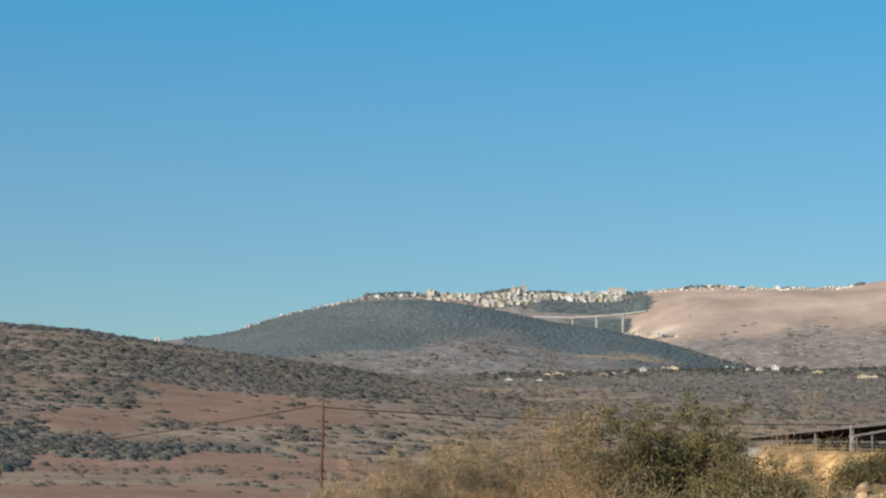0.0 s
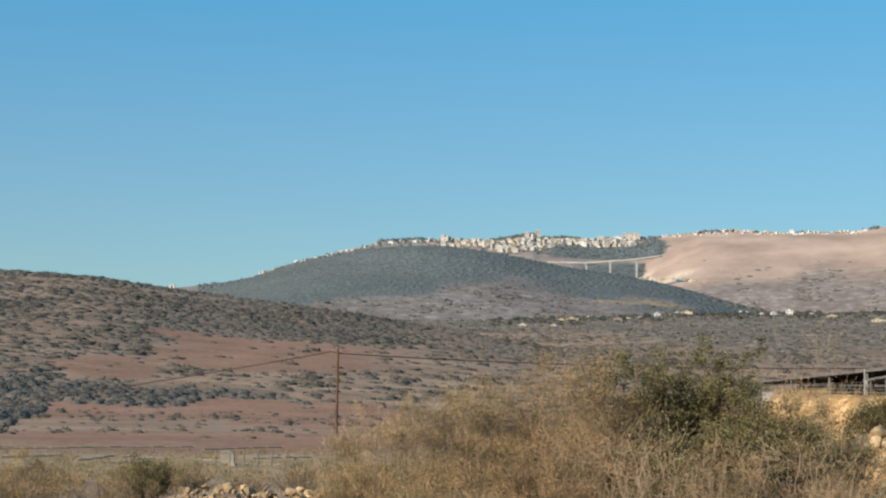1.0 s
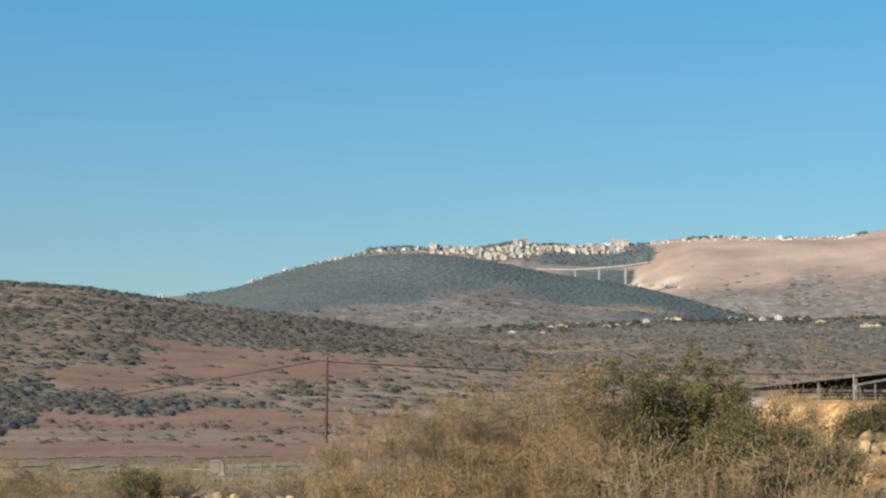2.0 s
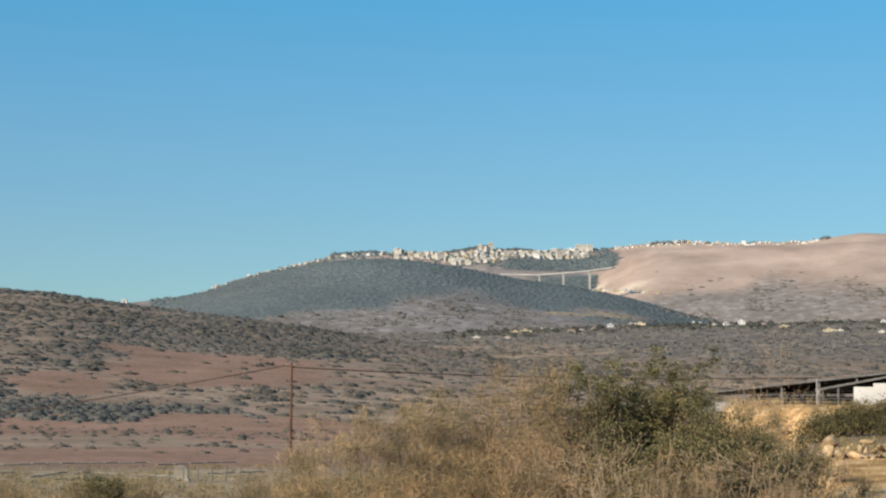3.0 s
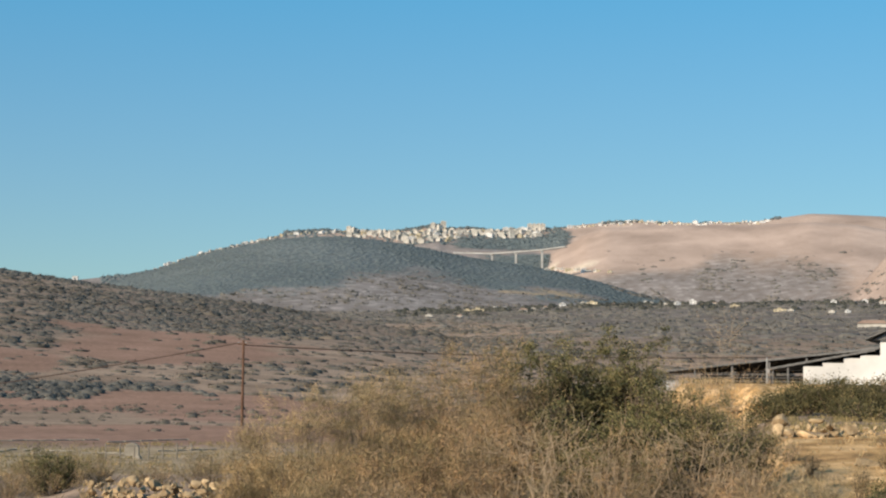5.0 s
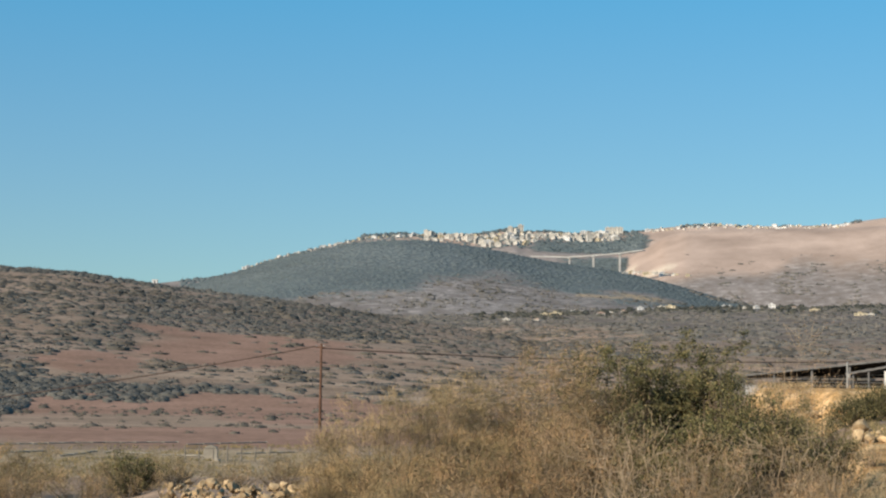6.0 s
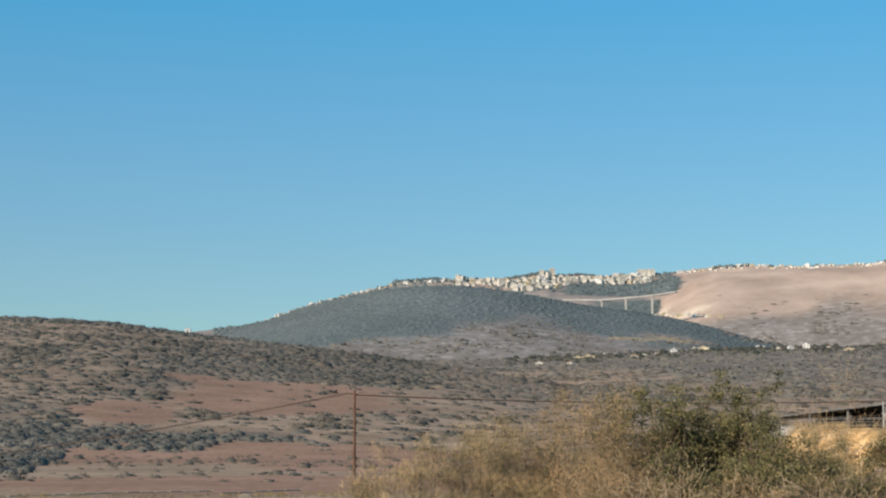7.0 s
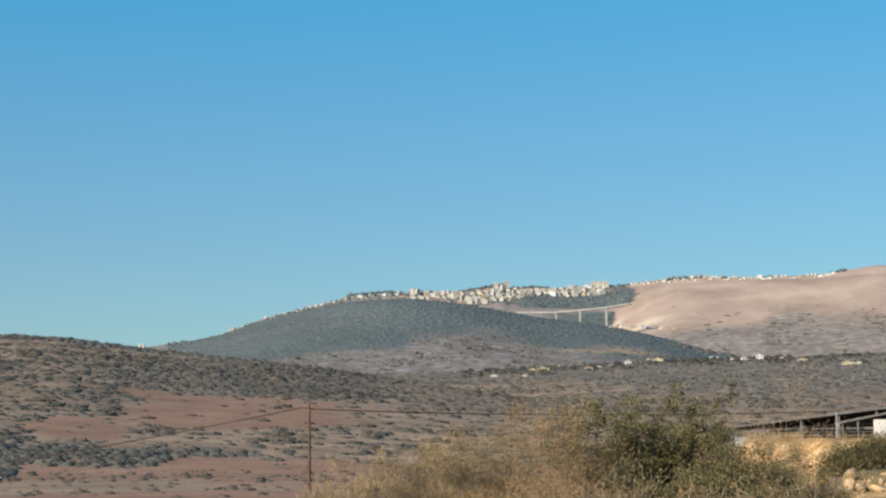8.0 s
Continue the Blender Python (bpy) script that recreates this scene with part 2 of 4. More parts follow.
def tubes(paths, sides=5):
    """Tapered round limbs along paths of (place, radius): vertices and faces."""
    verts, faces = [], []
    for path in paths:
        base = len(verts)
        for i, (p, r) in enumerate(path):
            a, b = path[max(0, i - 1)][0], path[min(len(path) - 1, i + 1)][0]
            d = (b - a).normalized() if (b - a).length > 1e-9 else Vector((0, 0, 1))
            u = d.orthogonal().normalized()
            w = d.cross(u)
            for k in range(sides):
                t = 2 * math.pi * k / sides
                verts.append(p + (u * math.cos(t) + w * math.sin(t)) * r)
        for i in range(len(path) - 1):
            for k in range(sides):
                q = (k + 1) % sides
                faces.append((base + i * sides + k, base + i * sides + q, base + (i + 1) * sides + q, base + (i + 1) * sides + k))
        faces.append(tuple(base + k for k in reversed(range(sides))))
        faces.append(tuple(base + (len(path) - 1) * sides + k for k in range(sides)))
    return [tuple(v) for v in verts], [], faces


# ---- the land: one sheet, bearing in degrees clockwise from +y, range in metres ----
EYE = 3.9
AXIS, DEEP = 4.8, 1.353                  # the valley's axis against the bearings, and how far one unit of range reaches along it


def ground_plan(az, r):
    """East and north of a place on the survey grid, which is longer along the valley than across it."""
    a = np.radians(az + AXIS)
    return r * np.sin(a), DEEP * r * np.cos(a)


def ease(a, b, x):
    t = np.clip((x - a) / (b - a), 0, 1)
    return t * t * (3 - 2 * t)


def wave(az, r, seed, size):
    """Smooth unevenness of the land, between -1 and 1, over a given size in metres."""
    x, y = r * np.sin(np.radians(az)) / size, r * np.cos(np.radians(az)) / size
    s = 0
    for k in range(4):
        a = seed * 1.7 + k * 2.3
        s = s + np.sin(x * math.cos(a) * 2.1 + y * math.sin(a) * 2.1 + a * 3 + 1.3 * np.sin(x * math.sin(a + 1) * 1.3 + y * math.cos(a + 2) + seed))
    return s / 4


# each hill: crest line as (bearing, angle of height), range of its crest and foot, height of its foot, steepness, roughness
HILLS = {
    "near": dict(crest=[(-40, 4.0), (-25.2, 4.69), (-23.1, 4.66), (-21.0, 4.58), (-18.6, 4.26), (-17.90, 4.19), (-15.71, 3.97), (-13.48, 3.74), (-11.20, 3.51), (-8.89, 3.17), (-6.55, 2.80), (-4.36, 2.45), (-1.99, 2.12), (0.38, 1.8), (4.0, 1.2), (8.0, 0.5), (12.0, -0.2)],
                 top=700, foot=240, floor=0, bend=1.15, rough=1.2, size=60),
    "village": dict(crest=[(-40, 2.2), (-24.22, 3.02), (-11.36, 3.25), (-7.89, 3.17), (-5.31, 3.23), (-3.18, 3.33), (0.38, 3.46), (3.94, 3.61), (7.48, 3.66), (10.95, 3.67), (14.35, 3.72), (18.04, 3.74), (40, 4.1)],
                    top=1300, foot=230, floor=0, bend=1.2, rough=2.0, size=110),
    "forest": dict(crest=[(-40, 1), (-20.14, 2.89), (-17.18, 4.03), (-15.88, 4.42), (-14.78, 4.81), (-13.66, 5.21), (-12.54, 5.55), (-11.40, 5.83), (-10.25, 6.07), (-9.09, 6.23), (-7.93, 6.32), (-6.75, 6.31), (-5.57, 6.20), (-4.38, 6.03), (-3.19, 5.80), (-2.00, 5.57), (-0.81, 5.38), (0.38, 5.24), (1.57, 5.02), (2.76, 4.76), (3.95, 4.44), (5.13, 4.08), (6.30, 3.81), (8.64, 3.28), (40, 1)],
                   top=2000, foot=1420, floor=60, bend=0.9, rough=3.0, size=170),
    "town": dict(crest=[(-40, 3.0), (-22.23, 3.66), (-16.75, 4.45), (-15.88, 4.56), (-14.78, 4.81), (-13.66, 5.27), (-12.54, 5.65), (-11.40, 5.93), (-10.25, 6.21), (-9.56, 6.41), (-8.40, 6.52), (-6.75, 6.59), (-4.8, 6.62), (-4.0, 6.74), (-3.02, 6.90), (-2.86, 6.78), (-1.9, 6.78), (-0.81, 6.71), (1.34, 6.73), (3.25, 6.96), (5.15, 7.06), (7.51, 6.96), (9.85, 6.98), (12.16, 7.26), (13.29, 7.20), (14.87, 7.08), (16.63, 6.82), (18.11, 6.58), (40, 6)],
                 top=2900, foot=2250, floor=110, bend=0.95, rough=3.0, size=220),
    "bare": dict(crest=[(-40, 0), (-2.00, 3.79), (0.14, 4.74), (1.29, 5.40), (1.57, 5.66), (2.00, 5.95), (2.53, 6.20), (3.13, 6.58), (3.96, 6.81), (6.33, 6.90), (9.85, 6.87), (12.15, 6.95), (13.96, 6.80), (14.85, 6.60), (15.72, 6.40), (16.59, 6.25), (18.06, 6.1), (40, 5)],
                 top=2550, foot=2020, floor=95, bend=0.95, rough=4.0, size=150),
    "spur": dict(crest=[(-40, 0), (12.10, 3.70), (13.91, 4.25), (14.48, 4.82), (14.94, 5.38), (15.51, 5.83), (16.18, 6.19), (17.06, 6.44), (18.11, 6.54), (20.92, 6.54), (40, 6)],
                 top=2150, foot=1800, floor=90, bend=0.95, rough=4.0, size=150),
}


def hill(h, az, r):
    crest = np.interp(az, [p[0] for p in h["crest"]], [p[1] for p in h["crest"]])
    crest = crest * (0.4 + 0.6 * (1 - ease(40, 80, np.abs(az))))
    high = 3.9 + h["top"] * np.tan(np.radians(crest))
    up = np.clip((r - h["foot"]) / (h["top"] - h["foot"]), 0, 1)
    front = h["floor"] + (high - h["floor"]) * up ** h["bend"]
    front = front - 0.35 * np.maximum(h["foot"] - r, 0)
    z = np.where(r <= h["top"], front, high - (r - h["top"]) * 0.22)
    return z + h["rough"] * wave(az, r, h["size"], h["size"]) * np.clip(up * 3, 0, 1) * np.clip((h["top"] - r) / (0.12 * h["top"]), 0.0, 1)


def land(az, r):
    """Height of the ground at a bearing and range."""
    z = 2.2 * (1 - ease(12, 27, r)) + 0.12 * wave(az, r, 3, 9) * ease(15, 30, r)
    z = z + 0.35 * wave(az, r, 7, 45) * ease(60, 120, r)
    # the bank with the stones, and the farmyard's raised platform behind it
    z = z + 2.35 * ease(8.3, 11.5, az) * ease(34, 54, r) * (1 - ease(60, 90, az)) * (1 - ease(100, 135, r))
    crumble = 3.0 * wave(az, r, 5, 3.5) + 1.6 * wave(az, r, 9, 1.6)
    z = np.maximum(z, 4.85 * ease(5.6, 7.0, az + 0.25 * wave(az, r, 5, 4)) * ease(136, 149, r + crumble * (1 - ease(149, 154, r))) * (1 - ease(50, 80, az)) * (1 - ease(300, 420, r)))
    z = z + 0.4 * ease(-19, -17, az) * (1 - ease(-9, -7, az)) * ease(42, 47, r) * (1 - ease(49, 54, r))
    for h in HILLS.values():
        z = np.maximum(z, hill(h, az, r))
    return z


def spot(az, r, lift=0.0):
    """The place on the ground at a bearing and range."""
    x, y = ground_plan(float(az), float(r))
    return Vector((x, y, float(land(np.array([float(az)]), np.array([float(r)]))[0]) + lift))


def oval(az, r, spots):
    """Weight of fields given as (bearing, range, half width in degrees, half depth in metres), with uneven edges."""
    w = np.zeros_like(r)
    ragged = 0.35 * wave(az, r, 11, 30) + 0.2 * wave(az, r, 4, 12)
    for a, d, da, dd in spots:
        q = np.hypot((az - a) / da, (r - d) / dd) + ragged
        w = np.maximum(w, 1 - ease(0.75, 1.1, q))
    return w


def woods(az, r):
    """Where the pine wood grows on the far hill and in the ravine."""
    edge = 1590 + 110 * ease(-11, -5, az) - 60 * ease(2, 6, az)
    w = ease(-40, 40, r - edge + 90 * wave(az, r, 3, 120) + 40 * wave(az, r, 8, 40)) * (1 - 0.8 * oval(az, r, BARE)) * (1 - ease(2030, 2060, r)) * (1 - ease(7.5, 9.5, az))
    upper = ease(2712, 2730, r) * (1 - ease(2795, 2815, r - 38 * ease(0.9, 1.6, az) + 8 * wave(az, r, 2, 40))) * ease(-2.7, -1.9, az) * (1 - ease(2.2, 2.6, az))
    lower = (1 - ease(2664, 2690, r + 10 * wave(az, r, 2, 30))) * ease(2440, 2450, r) * ease(-1.6, -0.2, az) * (1 - ease(1.5, 1.7, az))
    return np.maximum(w, np.maximum(upper, lower))


def scrubland(az, r):
    """How thickly the near hill is grown over: dense below its crest, broken towards the open side."""
    edge = 452 + 55 * ease(-15, -8, az) - 175 * (1 - ease(-20.5, -17.5, az)) + 26 * wave(az, r, 14, 22) + 14 * wave(az, r, 5, 9)
    top = ease(-14, 14, r - edge)
    thick = (0.36 + 0.55 * ease(-20.5, -16.0, az - 0.016 * (r - 520))) * (1 - 0.85 * ease(-10, -6.5, az))
    return top * thick


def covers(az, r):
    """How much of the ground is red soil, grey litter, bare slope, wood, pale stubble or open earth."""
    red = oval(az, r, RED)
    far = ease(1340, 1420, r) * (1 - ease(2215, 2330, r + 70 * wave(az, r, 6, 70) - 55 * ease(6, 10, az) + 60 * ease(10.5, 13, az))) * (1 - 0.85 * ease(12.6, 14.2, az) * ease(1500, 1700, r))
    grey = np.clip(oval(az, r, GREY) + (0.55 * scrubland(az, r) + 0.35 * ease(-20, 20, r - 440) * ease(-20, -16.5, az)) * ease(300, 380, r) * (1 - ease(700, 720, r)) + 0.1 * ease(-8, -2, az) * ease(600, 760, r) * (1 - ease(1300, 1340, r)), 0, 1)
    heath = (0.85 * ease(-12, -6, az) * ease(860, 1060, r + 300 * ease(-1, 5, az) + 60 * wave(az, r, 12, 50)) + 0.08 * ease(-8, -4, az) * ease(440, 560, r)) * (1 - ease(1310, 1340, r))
    # far clearing and slopes that take the haze-greyed scrub colour
    hazed_scrub = np.maximum(0.95 * ease(1340, 1400, r) * (1 - ease(1720, 1800, r)), 0.85 * far)
    hazed_scrub = np.maximum(hazed_scrub, 0.8 * ease(2600, 2630, r) * (1 - ease(2780, 2800, r)) * ease(-5.5, -4.5, az) * (1 - ease(0.9, 1.3, az)))
    hazed_scrub = np.maximum(hazed_scrub, 0.9 * (1 - ease(-10, -7, az)) * ease(2050, 2100, r))
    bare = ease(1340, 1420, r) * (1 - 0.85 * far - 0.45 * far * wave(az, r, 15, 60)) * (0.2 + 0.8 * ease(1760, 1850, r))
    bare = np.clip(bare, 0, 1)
    return dict(red=red, heath=heath, grey=grey * (1 - red), bare=bare, hazed_scrub=hazed_scrub, chalk=np.maximum(oval(az, r, CHALK), 0.75 * oval(az, r, SAND)), wood=woods(az, r), pale=oval(az, r, PALE), earth=oval(az, r, EARTH))


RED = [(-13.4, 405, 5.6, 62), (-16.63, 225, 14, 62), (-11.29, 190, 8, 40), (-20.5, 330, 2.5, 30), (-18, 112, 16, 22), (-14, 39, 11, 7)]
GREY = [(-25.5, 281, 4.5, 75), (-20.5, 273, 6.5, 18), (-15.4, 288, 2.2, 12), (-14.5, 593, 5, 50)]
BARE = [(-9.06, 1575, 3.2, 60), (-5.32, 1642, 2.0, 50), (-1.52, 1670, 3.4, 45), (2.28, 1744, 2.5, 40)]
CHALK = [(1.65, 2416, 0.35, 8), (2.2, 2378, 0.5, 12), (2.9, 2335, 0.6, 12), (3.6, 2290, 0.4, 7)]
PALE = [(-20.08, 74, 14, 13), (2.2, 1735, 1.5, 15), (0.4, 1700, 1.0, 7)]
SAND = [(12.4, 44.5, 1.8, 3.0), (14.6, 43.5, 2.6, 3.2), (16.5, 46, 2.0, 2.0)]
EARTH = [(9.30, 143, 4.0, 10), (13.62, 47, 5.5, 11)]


def make_land():
    az = np.concatenate([np.arange(-180, -28, 2.0), np.arange(-28, 24, 0.19), np.arange(24, 180, 2.0)])
    rr = np.concatenate([[0.0], np.geomspace(3, 30, 30)[:-1], np.geomspace(30, 4900, 420)])
    A, R = np.meshgrid(az, rr, indexing="ij")
    Z = land(A, R)
    X, Y = ground_plan(A, R)
    na, nr = A.shape
    verts = np.stack([X, Y, Z], -1).reshape(-1, 3)
    i, j = np.meshgrid(np.arange(na), np.arange(nr - 1), indexing="ij")
    k = (i + 1) % na
    faces = np.stack([i * nr + j, i * nr + j + 1, k * nr + j + 1, k * nr + j], -1).reshape(-1, 4)
    me = bpy.data.meshes.new("ground")
    me.from_pydata(verts.tolist(), [], faces.tolist())
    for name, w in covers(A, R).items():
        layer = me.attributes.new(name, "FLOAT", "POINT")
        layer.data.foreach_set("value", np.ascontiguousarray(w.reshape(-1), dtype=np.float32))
    me.polygons.foreach_set("use_smooth", np.ones(len(me.polygons), dtype=bool))
    me.materials.append(GROUND)
    me.validate()
    return tagged(new("ground", me), "dry valley floor of straw and red soil rising to scrubby hills", "ground", "", "structure")


make_land()


# ---- growth that nobody could count ----
def mound_shape(rng, sides=5):
    """A lumpy dome of unit width and height."""
    rows = []
    for k, (z, w) in enumerate(((-0.15, 0.5), (0.55, 0.42))):
        for i in range(sides):
            t = 2 * math.pi * (i + 0.5 * k) / sides
            q = w * rng.uniform(0.75, 1.15)
            rows.append((q * math.cos(t), q * math.sin(t), z * rng.uniform(0.8, 1.2)))
    rows.append((rng.uniform(-0.1, 0.1), rng.uniform(-0.1, 0.1), 1.0))
    faces = []
    for i in range(sides):
        k = (i + 1) % sides
        faces += [(i, k, sides + i), (k, sides + k, sides + i), (sides + i, sides + k, 2 * sides)]
    return np.array(rows), np.array(faces)


def bushes(name, label, category, mat, spots, sprays, seed, fine=1.0, mound=0.8):
    """Many small bushes in one mesh, each a soft mound with ragged leaf sprays. spots: rows of x, y, z, width, height."""
    rng = np.random.RandomState(seed)
    q = np.repeat(spots, sprays, 0)
    n = len(q)
    d = rng.normal(size=(n, 3))
    d[:, 2] = np.abs(d[:, 2])
    d /= np.linalg.norm(d, axis=1, keepdims=True)
    c = q[:, :3] + d * np.stack([q[:, 3] * 0.55, q[:, 3] * 0.4, q[:, 4] * 0.7], -1) * rng.uniform(0.5, 1.05, (n, 1))
    out = d + rng.normal(size=(n, 3)) * 0.4
    a = np.cross(out, rng.normal(size=(n, 3)))
    a /= np.linalg.norm(a, axis=1, keepdims=True)
    b = np.cross(out, a)
    b /= np.linalg.norm(b, axis=1, keepdims=True)
    s = (q[:, 3] * rng.uniform(0.16, 0.34, n) * fine * (14.0 / max(1, sprays)) ** 0.4)[:, None]
    v = np.stack([c - a * s * 0.5, c + b * s * 0.4, c + a * s * 0.6, c - b * s * 0.4], 1).reshape(-1, 3)
    f = np.arange(n * 4).reshape(-1, 4).tolist()
    smooth = [False] * len(f)
    if mound:
        shapes = [mound_shape(rng) for i in range(8)]
        pick = rng.randint(0, 8, len(spots))
        turn = rng.uniform(0, 6.28, len(spots))
        top = len(v)
        for k, (co, fa) in enumerate(shapes):
            m = spots[pick == k]
            if not len(m):
                continue
            t = turn[pick == k][:, None]
            e, g = co[:, 0] * np.cos(t) - co[:, 1] * np.sin(t), co[:, 0] * np.sin(t) + co[:, 1] * np.cos(t)
            out = np.hypot(m[:, 0:1], m[:, 1:2])
            sx, sy = m[:, 0:1] / out, m[:, 1:2] / out
            e, g = e * m[:, 3:4] * mound * 1.35, g * m[:, 3:4] * mound * 0.8      # longer along the slope than up it
            x, y = m[:, 0:1] + e * sy + g * sx, m[:, 1:2] - e * sx + g * sy
            z = co[:, 2] * m[:, 4:5] * 0.5 + m[:, 2:3]
            v = np.concatenate([v, np.stack([x, y, z], -1).reshape(-1, 3)])
            g = (fa[None] + (np.arange(len(m)) * len(co))[:, None, None] + top).reshape(-1, 3).tolist()
            f += g
            smooth += [True] * len(g)
            top = len(v)
    me = bpy.data.meshes.new(name)
    me.from_pydata(v.tolist(), [], f)
    me.polygons.foreach_set("use_smooth", np.array(smooth))
    me.materials.append(mat)
    return tagged(new(name, me), label, category, "", "stuff")


def strew(n, az0, az1, r0, r1, keep, size, seed, lift=0.0, tall=(0.7, 1.0)):
    """Spots over a stretch of land; keep(az, r) is the share that stays."""
    rng = np.random.RandomState(seed)
    az = rng.uniform(az0, az1, n)
    r = np.sqrt(rng.uniform(r0 * r0, r1 * r1, n))
    ok = rng.rand(n) < keep(az, r)
    az, r = az[ok], r[ok]
    z = land(az, r) + lift
    w = rng.uniform(size[0], size[1], len(az)) * (0.6 + 0.8 * rng.rand(len(az)) ** 2)
    h = w * rng.uniform(tall[0], tall[1], len(az))
    x, y = ground_plan(az, r)
    return np.stack([x, y, z, w, h], -1)


def patchy(az, r, seed, size, low, high):
    return ease(low, high, wave(az, r, seed, size) + 0.5 * wave(az, r, seed + 5, size * 0.37))


def on_near_slope(az, r):
    c = covers(az, r)
    return np.clip(0.05 + 0.16 * patchy(az, r, 2, 16, 0.0, 0.6) + scrubland(az, r) * (0.35 + 0.65 * patchy(az, r, 8, 13, -0.35, 0.25)), 0, 1) * (1 - 0.93 * c["red"])


def low_thicket(az, r):
    """A dark hedge of scrub at the foot of the slope, broad at its western end and broken into clumps eastward."""
    ragged = 9 * wave(az, r, 14, 11) + 5 * wave(az, r, 5, 5)
    near = 258 - 110 * (1 - ease(-24.6, -22.4, az)) + 14 * ease(-18, -16.5, az)
    w = ease(-5, 5, r - near + ragged) * (1 - ease(-5, 5, r - 288 - 20 * (1 - ease(-23.5, -21, az)) + ragged))
    gap = 1 - 0.9 * ease(-17.1, -16.8, az) * (1 - ease(-16.7, -16.5, az))
    east = 1 - 0.97 * ease(-14.6, -14.2, az) * (1 - patchy(az, r, 3, 12, 0.25, 0.5))
    return w * gap * east * (0.45 + 0.55 * patchy(az, r, 4, 9, -0.6, 0.0))


def on_ridge(az, r):
    return np.clip(0.12 + 0.85 * patchy(az, r, 9, 30, -0.4, 0.2), 0, 1) * (0.3 * ease(690, 740, r + 300 * ease(-3, 1, az)) + 0.7 * ease(760, 1000, r + 300 * ease(-1, 5, az)))


def scattered(az, r):
    lobe = 1 - 0.35 * ease(500, 560, r) * (1 - ease(700, 720, r)) * (1 - ease(-4, -1, az))
    return lobe * (0.25 + 0.5 * patchy(az, r, 9, 30, -0.1, 0.4)) * (1 - covers(az, r)["heath"]) * (1 - 0.55 * covers(az, r)["red"])


bushes("hillside_scrub", "dark grey-green scrub bushes dotted over the dry slope", "scrub", SCRUB,
       strew(27000, -27, 3, 255, 730, on_near_slope, (1.6, 4.6), 3, -0.08, (0.18, 0.32)), 9, 5, 0.5, 0.75)
bushes("hill_bushes", "dark broad bushes standing apart on the tan western slope", "scrub", BROWN_SCRUB,
       strew(2600, -27, -12, 300, 660, lambda a, r: (0.15 + 0.75 * patchy(a, r, 31, 18, -0.1, 0.3)) * (1 - 0.9 * covers(a, r)["red"]) * (1 - 0.5 * ease(-18, -14, a)), (3.0, 6.5), 13, -0.1, (0.22, 0.34)), 22, 16, 0.5, 0.75)
bushes("crest_scrub", "dark low scrub along the near hill's skyline", "scrub", SCRUB,
       strew(1500, -27, -13, 676, 704, lambda a, r: 0.35 + 0.65 * patchy(a, r, 29, 25, -0.5, 0.1), (2.0, 4.5), 14, -0.1, (0.35, 0.55)), 14, 17, 0.5, 0.75)
bushes("thicket_scrub", "dense dark scrub at the foot of the slope", "scrub", SCRUB,
       strew(9000, -27, -8, 120, 330, low_thicket, (1.6, 3.6), 4, -0.05, (0.4, 0.62)), 20, 6, 0.5, 0.7)
bushes("valley_scrub", "scattered low dark bushes on red soil and straw", "scrub", BROWN_SCRUB,
       strew(1300, -27, 6, 112, 250, lambda a, r: 0.25 + 0.6 * patchy(a, r, 6, 20, 0, 0.5), (0.7, 2.2), 8, -0.05, (0.3, 0.55)), 26, 15, 0.55, 0.6)
bushes("slope_scrub", "brown bushes dotted over the straw slope below the ridge", "scrub", BROWN_SCRUB,
       strew(7500, -14, 14, 240, 1000, scattered, (2.4, 6.8), 18, -0.1, (0.26, 0.42)), 14, 19, 0.5, 0.75)
bushes("ridge_scrub", "grey-green scrub covering the long village ridge", "scrub", HEATH,
       strew(24000, -12, 24, 480, 1320, on_ridge, (2.2, 8.5), 21, -0.25, (0.16, 0.3)), 3, 25, 0.5)
bushes("pine_forest", "dense dark pine wood on a far hill, haze blue in its colour", "forest", HAZED_PINE,
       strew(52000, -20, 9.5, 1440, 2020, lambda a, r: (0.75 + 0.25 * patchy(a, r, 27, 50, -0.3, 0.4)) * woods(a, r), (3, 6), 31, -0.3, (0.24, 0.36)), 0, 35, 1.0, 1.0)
bushes("clearing_scrub", "grey scrub and young pines in the far clearing", "scrub", HEATH,
       strew(9000, -18, 9, 1420, 1760, lambda a, r: (0.2 + 0.65 * patchy(a, r, 19, 45, -0.2, 0.35)) * (1 - woods(a, r)), (5, 12), 33, -0.4, (0.14, 0.24)), 2, 36, 0.6)
bushes("far_slope_trees", "dark trees scattered on the far bare slopes", "trees", HEATH,
       strew(17000, 4, 23, 1870, 2400, lambda a, r: (0.03 + 0.8 * patchy(a, r, 13, 45, 0.05, 0.5)) * (0.03 + 0.97 * covers(a, r)["hazed_scrub"]), (4, 11), 41, -0.5, (0.3, 0.55)), 4, 45, 0.6)
bushes("town_trees", "dark trees between the far houses", "trees", HAZED_PINE,
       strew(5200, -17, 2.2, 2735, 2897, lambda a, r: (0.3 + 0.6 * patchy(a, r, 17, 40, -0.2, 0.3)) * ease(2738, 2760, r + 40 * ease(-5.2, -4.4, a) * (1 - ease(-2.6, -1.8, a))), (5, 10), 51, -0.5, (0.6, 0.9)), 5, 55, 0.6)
bushes("ravine_wood", "dark pine wood filling the ravine below the town", "forest", HAZED_PINE,
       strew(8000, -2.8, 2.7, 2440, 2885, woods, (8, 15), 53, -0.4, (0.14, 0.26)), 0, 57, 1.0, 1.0)
